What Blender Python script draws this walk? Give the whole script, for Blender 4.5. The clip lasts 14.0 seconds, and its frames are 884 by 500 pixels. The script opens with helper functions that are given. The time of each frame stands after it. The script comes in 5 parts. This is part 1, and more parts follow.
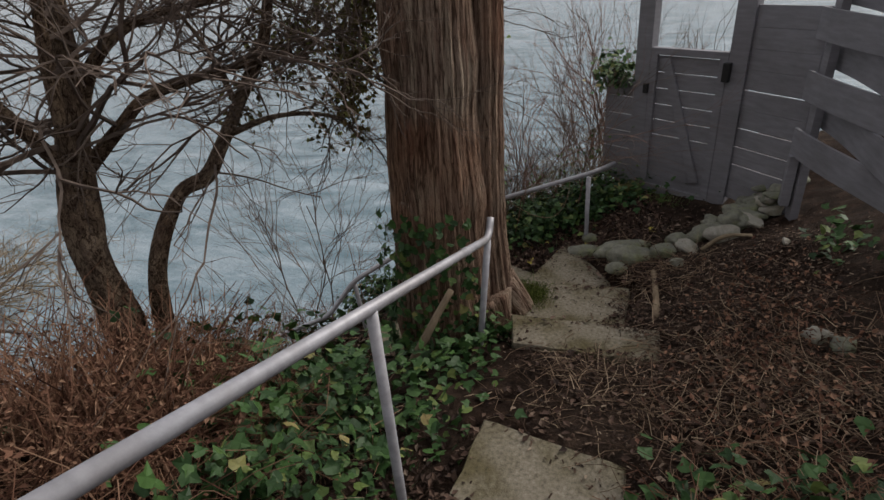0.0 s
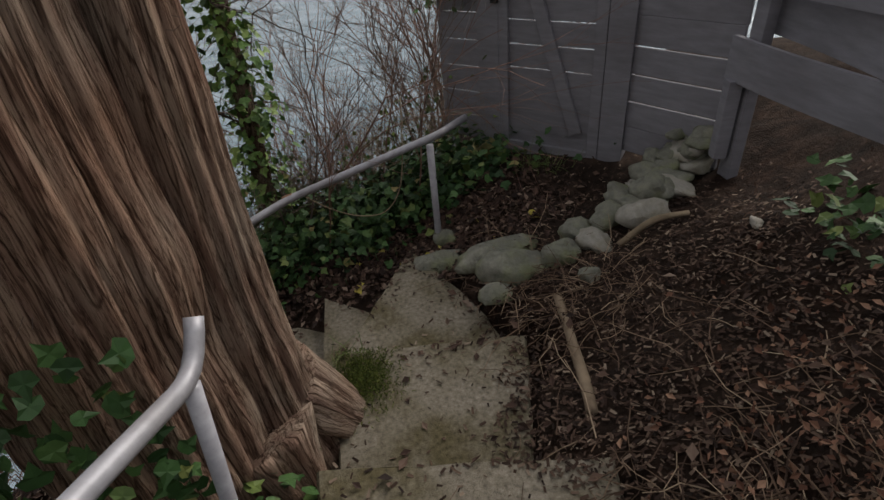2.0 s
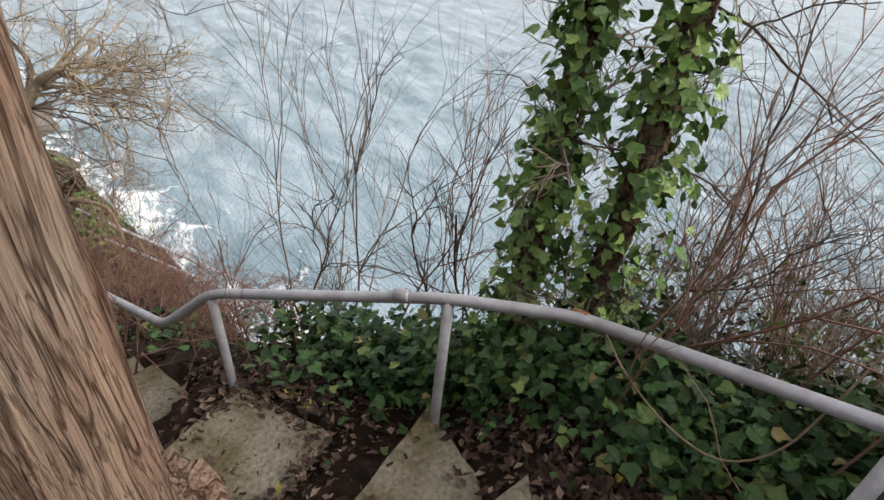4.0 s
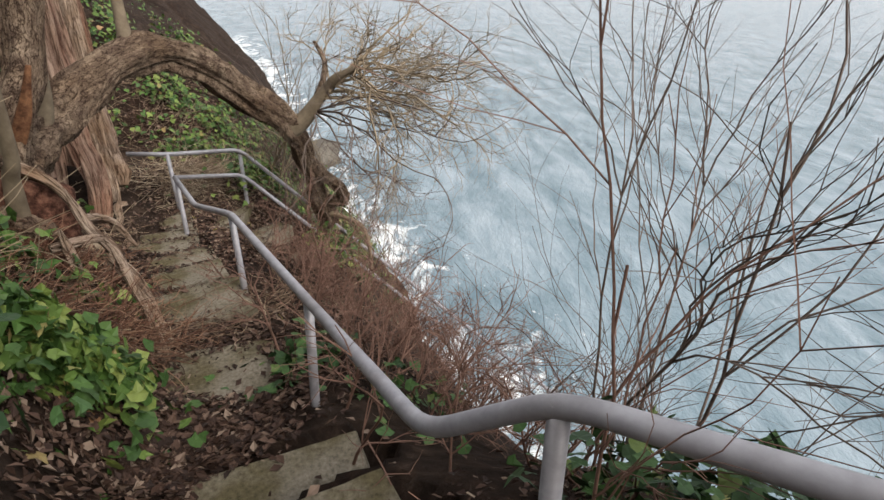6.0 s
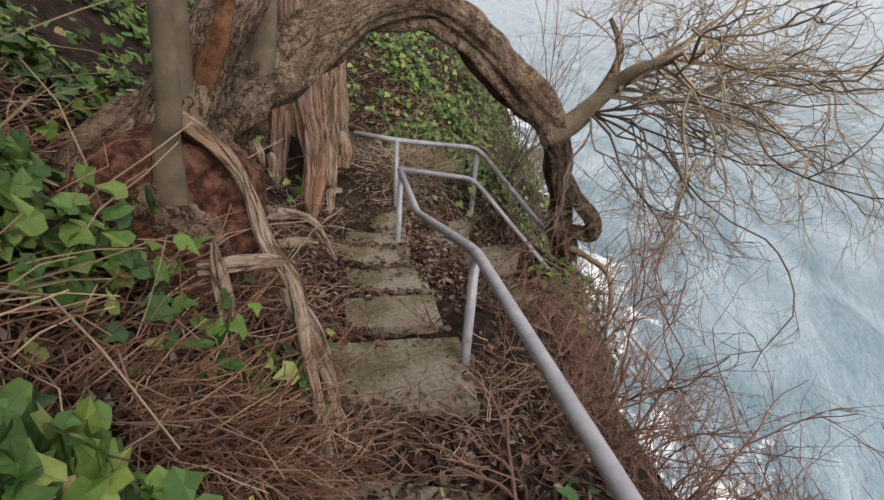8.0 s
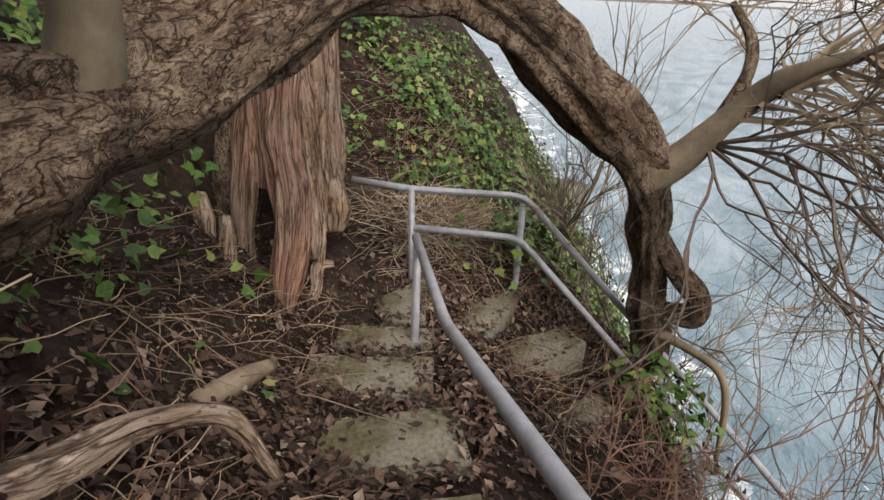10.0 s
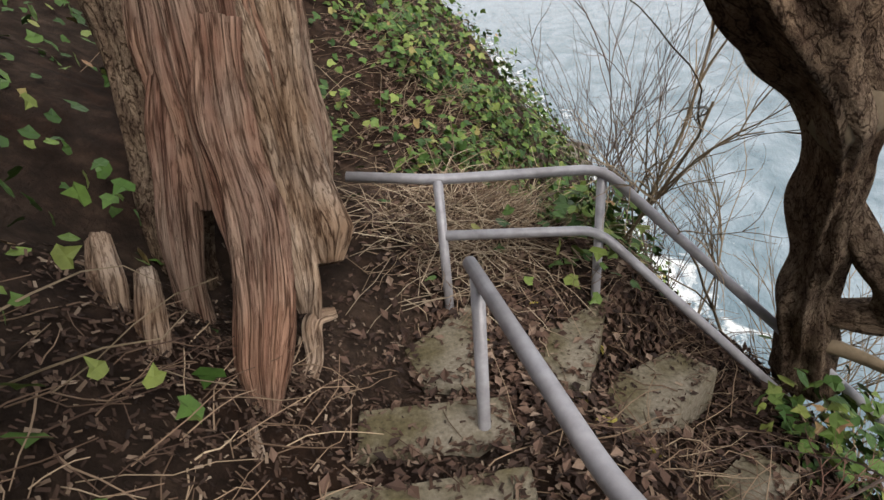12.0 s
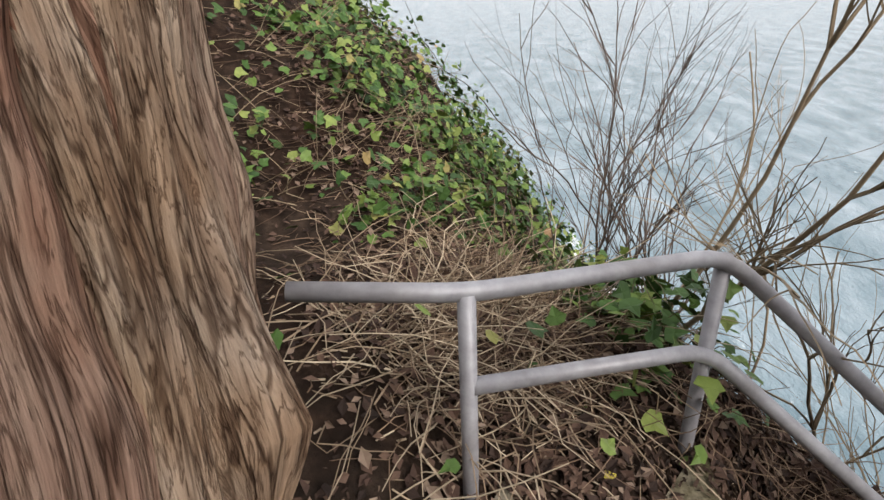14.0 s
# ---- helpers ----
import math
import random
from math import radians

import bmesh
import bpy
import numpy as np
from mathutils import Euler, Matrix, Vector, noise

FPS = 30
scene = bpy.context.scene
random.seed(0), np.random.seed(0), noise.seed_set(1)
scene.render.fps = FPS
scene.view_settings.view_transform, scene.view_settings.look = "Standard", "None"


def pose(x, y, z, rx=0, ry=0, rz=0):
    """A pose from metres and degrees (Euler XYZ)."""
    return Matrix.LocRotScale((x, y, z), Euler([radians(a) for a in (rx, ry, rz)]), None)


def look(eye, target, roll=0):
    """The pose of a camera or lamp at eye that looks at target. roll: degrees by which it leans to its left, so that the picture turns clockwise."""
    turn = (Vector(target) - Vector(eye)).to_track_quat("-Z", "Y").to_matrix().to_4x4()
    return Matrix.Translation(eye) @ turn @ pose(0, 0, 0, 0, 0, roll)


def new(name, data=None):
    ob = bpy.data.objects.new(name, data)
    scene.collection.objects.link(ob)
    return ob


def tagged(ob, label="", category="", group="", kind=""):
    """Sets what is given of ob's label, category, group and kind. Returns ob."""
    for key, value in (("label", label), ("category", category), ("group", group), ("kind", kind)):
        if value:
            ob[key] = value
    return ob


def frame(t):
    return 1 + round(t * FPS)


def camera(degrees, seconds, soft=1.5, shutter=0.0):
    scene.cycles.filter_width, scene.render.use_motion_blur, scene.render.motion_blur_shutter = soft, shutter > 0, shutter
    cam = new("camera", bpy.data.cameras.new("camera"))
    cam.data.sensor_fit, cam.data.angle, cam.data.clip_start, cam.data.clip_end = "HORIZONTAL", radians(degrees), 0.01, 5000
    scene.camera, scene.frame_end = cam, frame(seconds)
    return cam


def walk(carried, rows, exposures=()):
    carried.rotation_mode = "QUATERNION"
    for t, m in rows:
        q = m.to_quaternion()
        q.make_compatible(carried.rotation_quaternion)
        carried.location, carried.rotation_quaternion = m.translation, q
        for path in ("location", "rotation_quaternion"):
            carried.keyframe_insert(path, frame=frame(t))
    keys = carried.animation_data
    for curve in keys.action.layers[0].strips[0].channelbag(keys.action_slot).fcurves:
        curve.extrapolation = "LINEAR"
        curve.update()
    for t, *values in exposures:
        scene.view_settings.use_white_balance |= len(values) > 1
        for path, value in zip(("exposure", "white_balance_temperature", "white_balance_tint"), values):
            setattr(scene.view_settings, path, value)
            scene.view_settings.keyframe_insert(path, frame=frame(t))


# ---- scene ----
cam = camera(78.0, 14.0)
PATH = [
    (0.0, (0.616, 0.318, 2.229), (0.003, 1.956, 1.259), -5.81),
    (0.5, (0.447, 0.901, 2.056), (-0.006, 2.568, 1.049), -5.43),
    (1.0, (0.467, 1.374, 1.802), (0.309, 3.052, 0.724), -3.22),
    (1.5, (0.502, 1.856, 1.671), (0.473, 3.521, 0.562), -7.38),
    (2.0, (0.483, 2.275, 1.554), (0.391, 3.908, 0.403), -5.49),
    (2.5, (0.528, 2.725, 1.486), (0.305, 4.321, 0.302), -4.10),
    (3.0, (0.398, 3.130, 1.406), (0.027, 4.594, 0.094), 1.09),
    (3.5, (0.403, 3.518, 1.266), (-0.411, 4.853, 0.019), 4.10),
    (4.0, (0.432, 3.775, 1.229), (-0.972, 4.676, 0.130), 6.10),
    (4.2, (0.400, 3.900, 1.210), (-1.130, 4.500, 0.090), 6.80),
    (5.2, (-0.420, 3.990, 0.720), (-2.079, 4.343, -0.340), 4.00),
    (6.3, (-1.155, 3.557, 0.233), (-2.925, 3.649, -0.693), 3.06),
    (6.5, (-1.311, 3.542, 0.174), (-3.047, 3.511, -0.821), 2.42),
    (7.0, (-1.637, 3.396, -0.010), (-3.352, 3.150, -1.009), 0.79),
    (7.5, (-1.990, 3.259, -0.076), (-3.775, 2.839, -0.876), 3.16),
    (8.0, (-2.322, 3.034, -0.141), (-4.018, 2.558, -1.088), 5.09),
    (8.5, (-2.567, 2.953, -0.259), (-4.228, 2.402, -1.228), 7.07),
    (8.7, (-2.692, 2.913, -0.258), (-4.350, 2.341, -1.220), 6.77),
    (10.8, (-4.011, 2.318, -0.612), (-5.764, 1.762, -1.398), -0.00),
    (11.0, (-4.067, 2.269, -0.635), (-5.825, 1.703, -1.402), -0.72),
    (11.5, (-4.299, 2.162, -0.665), (-6.059, 1.571, -1.410), -2.75),
    (12.0, (-4.567, 2.006, -0.784), (-6.251, 1.458, -1.713), -4.47),
    (12.5, (-4.798, 1.845, -0.886), (-6.390, 1.438, -2.027), -5.46),
    (13.0, (-5.067, 1.767, -0.856), (-6.739, 1.327, -1.862), -5.00),
    (13.5, (-5.303, 1.543, -0.819), (-6.953, 1.178, -1.890), -3.15),
    (14.0, (-5.551, 1.458, -0.950), (-7.321, 1.211, -1.849), -1.48),
]
walk(cam, [(t, look(eye, target, roll)) for t, eye, target, roll in PATH],
     [(0.0, -0.55), (0.5, -0.75), (1.0, -0.62), (1.5, -0.52), (2.5, -0.32), (3.0, 0.4), (3.5, 0.5), (4.0, 0.4), (6.3, 0.2), (8.5, 0.15), (11.0, 0.15), (14.0, 0.35)])

# ---------------------------------------------------------------- light
SUN_ELEV, SUN_ROT = 42.0, 46.0
world = bpy.data.worlds.new("world")
scene.world = world
world.use_nodes = True
wn = world.node_tree
wn.nodes.clear()
sky = wn.nodes.new("ShaderNodeTexSky")
sky.sky_type = "NISHITA"
sky.sun_disc = False
sky.sun_elevation, sky.sun_rotation = radians(SUN_ELEV), radians(SUN_ROT)
sky.air_density, sky.dust_density, sky.ozone_density = 1.0, 6.0, 1.0
desat = wn.nodes.new("ShaderNodeHueSaturation")
desat.inputs["Saturation"].default_value = 0.45
bg = wn.nodes.new("ShaderNodeBackground")
bg.inputs["Strength"].default_value = 0.15
wout = wn.nodes.new("ShaderNodeOutputWorld")
wn.links.new(sky.outputs[0], desat.inputs["Color"])
# thin even cloud lies over the whole sky
cloud = wn.nodes.new("ShaderNodeMix")
cloud.data_type = "RGBA"
cloud.inputs[0].default_value = 0.6
cloud.inputs[7].default_value = (8.3, 8.1, 8.2, 1)
wn.links.new(desat.outputs[0], cloud.inputs[6])
wn.links.new(cloud.outputs[2], bg.inputs[0])
wn.links.new(bg.outputs[0], wout.inputs[0])

sun = new("sun", bpy.data.lights.new("sun", "SUN"))
sun.data.energy, sun.data.angle, sun.data.color = 3.0, radians(28), (1.0, 0.93, 0.85)
# Sky Texture: rotation is measured from +y clockwise seen from above
sd = Vector((math.sin(radians(SUN_ROT)) * math.cos(radians(SUN_ELEV)), math.cos(radians(SUN_ROT)) * math.cos(radians(SUN_ELEV)), math.sin(radians(SUN_ELEV))))
sun.matrix_world = look(sd * 50, (0, 0, 0))

# ---------------------------------------------------------------- materials


def material(name):
    m = bpy.data.materials.new(name)
    m.use_nodes = True
    nt = m.node_tree
    b = nt.nodes["Principled BSDF"]
    return m, nt, b


def ramp(nt, fac, stops):
    r = nt.nodes.new("ShaderNodeValToRGB")
    e = r.color_ramp.elements
    while len(e) < len(stops):
        e.new(0.5)
    for k, (p, c) in enumerate(stops):
        e[k].position, e[k].color = p, (*c, 1)
    nt.links.new(fac, r.inputs[0])
    return r.outputs[0]


def tex(nt, scale, detail=6.0, rough=0.6, stretch=(1, 1, 1), distort=0.0, coord="Object"):
    if coord == "grain":
        c = nt.nodes.new("ShaderNodeAttribute")
        c.attribute_name = coord
        coord = "Vector"
    else:
        c = nt.nodes.new("ShaderNodeTexCoord")
    mp = nt.nodes.new("ShaderNodeMapping")
    mp.inputs["Scale"].default_value = stretch
    n = nt.nodes.new("ShaderNodeTexNoise")
    n.inputs["Scale"].default_value, n.inputs["Detail"].default_value = scale, detail
    n.inputs["Roughness"].default_value, n.inputs["Distortion"].default_value = rough, distort
    nt.links.new(c.outputs[coord], mp.inputs[0])
    nt.links.new(mp.outputs[0], n.inputs["Vector"])
    return n.outputs["Fac"]


def mix(nt, fac, a, b, how="MIX"):
    m = nt.nodes.new("ShaderNodeMix")
    m.data_type, m.blend_type = "RGBA", how
    for sock, v in ((m.inputs[0], fac), (m.inputs[6], a), (m.inputs[7], b)):
        if isinstance(v, (int, float)):
            sock.default_value = v
        elif isinstance(v, tuple):
            sock.default_value = (*v, 1)
        else:
            nt.links.new(v, sock)
    return m.outputs[2]


def bump(nt, b, height, strength, dist):
    n = nt.nodes.new("ShaderNodeBump")
    n.inputs["Strength"].default_value, n.inputs["Distance"].default_value = strength, dist
    nt.links.new(height, n.inputs["Height"])
    nt.links.new(n.outputs[0], b.inputs["Normal"])


def island(nt):
    return nt.nodes.new("ShaderNodeNewGeometry").outputs["Random Per Island"]


def objrandom(nt):
    return nt.nodes.new("ShaderNodeObjectInfo").outputs["Random"]


def mat_noise(name, stops, scale, rough=0.85, bscale=40.0, bstr=0.4, bdist=0.01, stretch=(1, 1, 1), big=None, spec=0.3, coord="Object", distort=0.0):
    m, nt, b = material(name)
    col = ramp(nt, tex(nt, scale, 8, 0.65, stretch, distort, coord), stops)
    if big:
        patch = ramp(nt, tex(nt, big[0], 4, 0.6), [(0.42, (0, 0, 0)), (0.62, (1, 1, 1))])
        col = mix(nt, patch, col, mix(nt, 1.0, col, big[1], "MULTIPLY"))
    nt.links.new(col, b.inputs["Base Color"])
    b.inputs["Roughness"].default_value = rough
    b.inputs["Specular IOR Level"].default_value = spec
    bump(nt, b, tex(nt, bscale, 8, 0.7, stretch, distort, coord), bstr, bdist)
    return m


def mat_pieces(name, stops, rough=0.7, spec=0.35, per_object=False):
    m, nt, b = material(name)
    src = objrandom(nt) if per_object else island(nt)
    col = ramp(nt, src, stops)
    col = mix(nt, 0.55, col, ramp(nt, tex(nt, 30, 4), [(0.3, (0.45, 0.45, 0.45)), (0.7, (1, 1, 1))]), "MULTIPLY")
    nt.links.new(col, b.inputs["Base Color"])
    b.inputs["Roughness"].default_value = rough
    b.inputs["Specular IOR Level"].default_value = spec
    return m


M_SOIL = mat_noise("soil", [(0.25, (0.012, 0.009, 0.007)), (0.5, (0.035, 0.024, 0.018)), (0.75, (0.085, 0.058, 0.042))], 9, 0.95, 55, 0.9, 0.03,
                   big=(1.3, (0.6, 0.5, 0.45)), spec=0.1)
M_CONCRETE = mat_noise("old_concrete", [(0.3, (0.1, 0.088, 0.066)), (0.46, (0.19, 0.168, 0.13)), (0.58, (0.24, 0.214, 0.168)), (0.74, (0.33, 0.3, 0.245))], 48, 0.92, 150, 0.7, 0.008,
                       big=(2.6, (0.5, 0.48, 0.34)), spec=0.15)
M_PIPE = mat_noise("galvanised_pipe", [(0.3, (0.27, 0.27, 0.295)), (0.7, (0.42, 0.42, 0.455))], 16, 0.5, 90, 0.12, 0.002, big=(5, (0.8, 0.78, 0.76)), spec=0.5)
M_PIPE.node_tree.nodes["Principled BSDF"].inputs["Metallic"].default_value = 0.25
M_RUST = mat_noise("rust", [(0.3, (0.12, 0.045, 0.02)), (0.7, (0.3, 0.16, 0.09))], 40, 0.9, 90, 0.4, 0.003)
M_PAINT = mat_noise("grey_fence_paint", [(0.35, (0.185, 0.183, 0.203)), (0.65, (0.24, 0.237, 0.262))], 5, 0.7, 60, 0.18, 0.004, stretch=(1, 1, 6),
                    big=(2, (0.86, 0.85, 0.84)), spec=0.25)
M_IRON = mat_noise("black_iron", [(0.3, (0.012, 0.012, 0.013)), (0.7, (0.03, 0.03, 0.03))], 20, 0.6, 60, 0.2, 0.003)


def mat_bark(name, mid, light, strip, along, fine, big, spec=0.08):
    """Fibrous bark: long strips parted by narrow cracks. strip, fine: for each metre round the stem; along: for each metre of height."""
    m, nt, b = material(name)
    tone = ramp(nt, tex(nt, 1.0, 4, 0.6, (strip * 0.7, strip * 0.7, along * 0.7), 0.2, "grain"), [(0.36, mid), (0.64, light)])
    crack = ramp(nt, tex(nt, 1.0, 3, 0.5, (strip, strip, along), 0.3, "grain"), [(0.455, (1, 1, 1)), (0.488, (0.32, 0.28, 0.26)), (0.502, (0.32, 0.28, 0.26)), (0.535, (1, 1, 1))])
    split = ramp(nt, tex(nt, 1.0, 4, 0.6, (strip * 2.6, strip * 2.6, along * 2.4), 0.3, "grain"), [(0.465, (1, 1, 1)), (0.496, (0.5, 0.46, 0.44)), (0.504, (0.5, 0.46, 0.44)), (0.535, (1, 1, 1))])
    hair = ramp(nt, tex(nt, 1.0, 5, 0.7, (fine, fine, along * 4), 0.1, "grain"), [(0.3, (0.55, 0.53, 0.52)), (0.7, (1.25, 1.25, 1.25))])
    col = mix(nt, 1.0, mix(nt, 0.9, tone, crack, "MULTIPLY"), split, "MULTIPLY")
    col = mix(nt, 0.85, col, hair, "MULTIPLY")
    patch = ramp(nt, tex(nt, big[0], 4, 0.6), [(0.4, (0, 0, 0)), (0.64, (1, 1, 1))])
    col = mix(nt, patch, col, mix(nt, 1.0, col, big[1], "MULTIPLY"))
    nt.links.new(col, b.inputs["Base Color"])
    b.inputs["Roughness"].default_value = 0.95
    b.inputs["Specular IOR Level"].default_value = spec
    bump(nt, b, mix(nt, 0.3, mix(nt, 0.35, crack, split), hair), 1.0, 0.02)
    return m


M_CEDAR = mat_bark("cedar_bark", (0.25, 0.172, 0.134), (0.45, 0.365, 0.285), 30, 2.3, 260, (1.2, (0.95, 0.72, 0.62)))
M_CEDAR2 = mat_bark("weathered_cedar_bark", (0.235, 0.145, 0.112), (0.385, 0.285, 0.222), 36, 1.6, 260, (2.2, (0.92, 0.76, 0.68)))
M_GREYCEDAR = mat_bark("bleached_cedar_wood", (0.28, 0.205, 0.155), (0.5, 0.41, 0.33), 26, 3.0, 200, (3.0, (0.8, 0.7, 0.6)))
M_BARK = mat_bark("rough_bark", (0.125, 0.088, 0.066), (0.31, 0.24, 0.175), 34, 15, 160, (2.5, (0.66, 0.6, 0.55)))
M_SMOOTHBARK = mat_noise("smooth_bark", [(0.3, (0.085, 0.066, 0.044)), (0.7, (0.2, 0.16, 0.112))], 8, 0.85, 40, 0.4, 0.006, spec=0.2)
M_TWIG = mat_noise("twig", [(0.3, (0.06, 0.045, 0.037)), (0.7, (0.17, 0.13, 0.108))], 6, 0.85, 60, 0.3, 0.004, spec=0.2)
M_REDTWIG = mat_noise("reddish_twig", [(0.3, (0.11, 0.06, 0.045)), (0.7, (0.24, 0.145, 0.11))], 5, 0.85, 60, 0.3, 0.004, spec=0.2)
M_TANTWIG = mat_noise("tan_twig", [(0.3, (0.13, 0.1, 0.065)), (0.7, (0.3, 0.235, 0.16))], 5, 0.85, 60, 0.3, 0.004, spec=0.2)
M_ROCK = mat_noise("field_stone", [(0.3, (0.13, 0.135, 0.108)), (0.5, (0.23, 0.23, 0.19)), (0.72, (0.36, 0.35, 0.3))], 11, 0.85, 34, 0.9, 0.025, big=(5, (0.68, 0.74, 0.5)), spec=0.2)
M_PALEROCK = mat_noise("pale_stone", [(0.3, (0.26, 0.25, 0.215)), (0.72, (0.46, 0.44, 0.39))], 9, 0.8, 34, 0.8, 0.02, big=(6, (0.7, 0.68, 0.6)), spec=0.2)
M_CLIFF = mat_noise("shore_rock", [(0.25, (0.05, 0.045, 0.04)), (0.5, (0.14, 0.125, 0.105)), (0.8, (0.26, 0.235, 0.2))], 2, 0.9, 8, 0.9, 0.15, spec=0.2)
M_IVY = mat_pieces("ivy_leaf", [(0.0, (0.016, 0.042, 0.013)), (0.4, (0.032, 0.078, 0.021)), (0.85, (0.065, 0.135, 0.037)), (0.98, (0.15, 0.19, 0.05)), (1.0, (0.38, 0.3, 0.13))], 0.55, 0.3)
M_BRIGHTIVY = mat_pieces("sunny_ivy_leaf", [(0.0, (0.025, 0.06, 0.014)), (0.45, (0.06, 0.125, 0.024)), (0.8, (0.13, 0.2, 0.042)), (0.96, (0.2, 0.24, 0.06)), (1.0, (0.3, 0.17, 0.09))], 0.55, 0.3)
M_DEAD = mat_pieces("dead_leaf", [(0.0, (0.022, 0.013, 0.01)), (0.5, (0.07, 0.04, 0.029)), (0.85, (0.14, 0.088, 0.064)), (1.0, (0.28, 0.21, 0.16))], 0.75, 0.25)
M_STRAW = mat_pieces("dry_stalk", [(0.0, (0.06, 0.036, 0.026)), (0.5, (0.16, 0.105, 0.07)), (0.85, (0.3, 0.215, 0.145)), (1.0, (0.45, 0.35, 0.24))], 0.8, 0.2)
M_PALESTRAW = mat_pieces("pale_straw", [(0.0, (0.13, 0.09, 0.06)), (0.4, (0.28, 0.21, 0.145)), (1.0, (0.58, 0.49, 0.36))], 0.8, 0.2)
M_RUSSET = mat_pieces("russet_bracken", [(0.0, (0.075, 0.034, 0.022)), (0.5, (0.175, 0.088, 0.056)), (1.0, (0.31, 0.19, 0.125))], 0.8, 0.2)
M_YELLOW = mat_pieces("yellow_leaf", [(0.0, (0.5, 0.42, 0.06)), (1.0, (0.6, 0.52, 0.14))], 0.5, 0.4)
M_SPRAY = mat_pieces("cedar_spray", [(0.0, (0.05, 0.04, 0.012)), (0.5, (0.12, 0.085, 0.03)), (0.85, (0.12, 0.13, 0.035)), (1.0, (0.26, 0.26, 0.07))], 0.7, 0.2)
M_GRASS = mat_pieces("grass_blade", [(0.0, (0.06, 0.1, 0.02)), (1.0, (0.16, 0.2, 0.06))], 0.6, 0.3)
M_MOSS = mat_pieces("moss", [(0.0, (0.035, 0.05, 0.012)), (0.7, (0.09, 0.115, 0.025)), (1.0, (0.17, 0.19, 0.05))], 0.9, 0.1)
M_WOOD = mat_noise("old_timber", [(0.25, (0.13, 0.095, 0.065)), (0.8, (0.33, 0.26, 0.18))], 7, 0.9, 40, 0.5, 0.008, stretch=(1, 1, 1), spec=0.15)
M_MOSSWOOD = mat_noise("mossy_timber", [(0.25, (0.09, 0.085, 0.03)), (0.8, (0.26, 0.25, 0.11))], 9, 0.95, 40, 0.5, 0.008, spec=0.1)
M_RAWWOOD = mat_noise("broken_wood", [(0.35, (0.055, 0.024, 0.013)), (0.65, (0.2, 0.1, 0.052))], 24, 0.9, 40, 0.5, 0.01, spec=0.15)

M_ROTTEN = mat_noise("rotten_wood", [(0.38, (0.025, 0.012, 0.009)), (0.5, (0.075, 0.034, 0.023)), (0.62, (0.17, 0.085, 0.058))], 20, 0.95, 40, 0.8, 0.02, spec=0.1)

M_CHIP = mat_pieces("wood_chip", [(0.0, (0.02, 0.013, 0.01)), (0.6, (0.075, 0.045, 0.032)), (0.9, (0.15, 0.105, 0.075)), (1.0, (0.3, 0.235, 0.175))], 0.85, 0.2)
# brighter copy of the ivy leaf: light shining through is put into the colour
M_LITIVY = mat_pieces("lit_ivy_leaf", [(0.0, (0.05, 0.11, 0.025)), (0.5, (0.12, 0.23, 0.05)), (1.0, (0.3, 0.42, 0.12))], 0.5, 0.4)


def mat_sea():
    m, nt, b = material("sea_water")
    c = nt.nodes.new("ShaderNodeTexCoord")
    sep = nt.nodes.new("ShaderNodeSeparateXYZ")
    nt.links.new(c.outputs["Object"], sep.inputs[0])
    n1 = tex(nt, 0.3, 7, 0.62, (1, 2.2, 1), 0.4)
    n2 = tex(nt, 0.75, 8, 0.72, (1, 1.6, 1), 0.6)
    # wave shadows are painted in as darker and paler streaks of the water colour
    base = ramp(nt, n1, [(0.36, (0.11, 0.17, 0.205)), (0.5, (0.185, 0.25, 0.29)), (0.66, (0.28, 0.345, 0.39))])
    # foam lies on the water near the shore; the vertex layer tells how near that is
    at = nt.nodes.new("ShaderNodeAttribute")
    at.attribute_name = "shore"
    add = nt.nodes.new("ShaderNodeMath")
    add.operation = "MULTIPLY_ADD"
    add.inputs[1].default_value = 0.31
    nt.links.new(at.outputs["Fac"], add.inputs[0])
    nt.links.new(n2, add.inputs[2])
    foam = ramp(nt, add.outputs[0], [(0.72, (0, 0, 0)), (0.85, (1, 1, 1))])
    nt.links.new(mix(nt, foam, base, (0.78, 0.8, 0.8)), b.inputs["Base Color"])
    rr = nt.nodes.new("ShaderNodeMapRange")
    rr.inputs[3].default_value, rr.inputs[4].default_value = 0.16, 0.8
    nt.links.new(foam, rr.inputs[0])
    nt.links.new(rr.outputs[0], b.inputs["Roughness"])
    b.inputs["IOR"].default_value = 1.33
    bump(nt, b, mix(nt, 0.45, tex(nt, 1.1, 5, 0.6, (1, 2.2, 1), 0.4), tex(nt, 5.0, 4, 0.6, (1, 1.5, 1))), 0.5, 0.35)
    return m


M_SEA = mat_sea()

# ---------------------------------------------------------------- helpers


def mesh_of(name, verts, faces, mat, smooth=False):
    me = bpy.data.meshes.new(name)
    me.from_pydata([tuple(v) for v in verts], [], faces)
    if smooth:
        me.polygons.foreach_set("use_smooth", [True] * len(me.polygons))
    me.materials.append(mat)
    me.update()
    return me


def part(name, bm, mat, parent=None, label="", smooth=False):
    me = bpy.data.meshes.new(name)
    bm.to_mesh(me)
    bm.free()
    if smooth:
        me.polygons.foreach_set("use_smooth", [True] * len(me.polygons))
    me.materials.append(mat)
    ob = new(name, me)
    if parent:
        ob.parent = parent
    return tagged(ob, label)


def thing(name, loc, label, category, group="", kind=""):
    ob = new(name)
    ob.location = loc
    ob.empty_display_size = 0.1
    bpy.context.view_layer.update()
    return tagged(ob, label, category, group, kind)


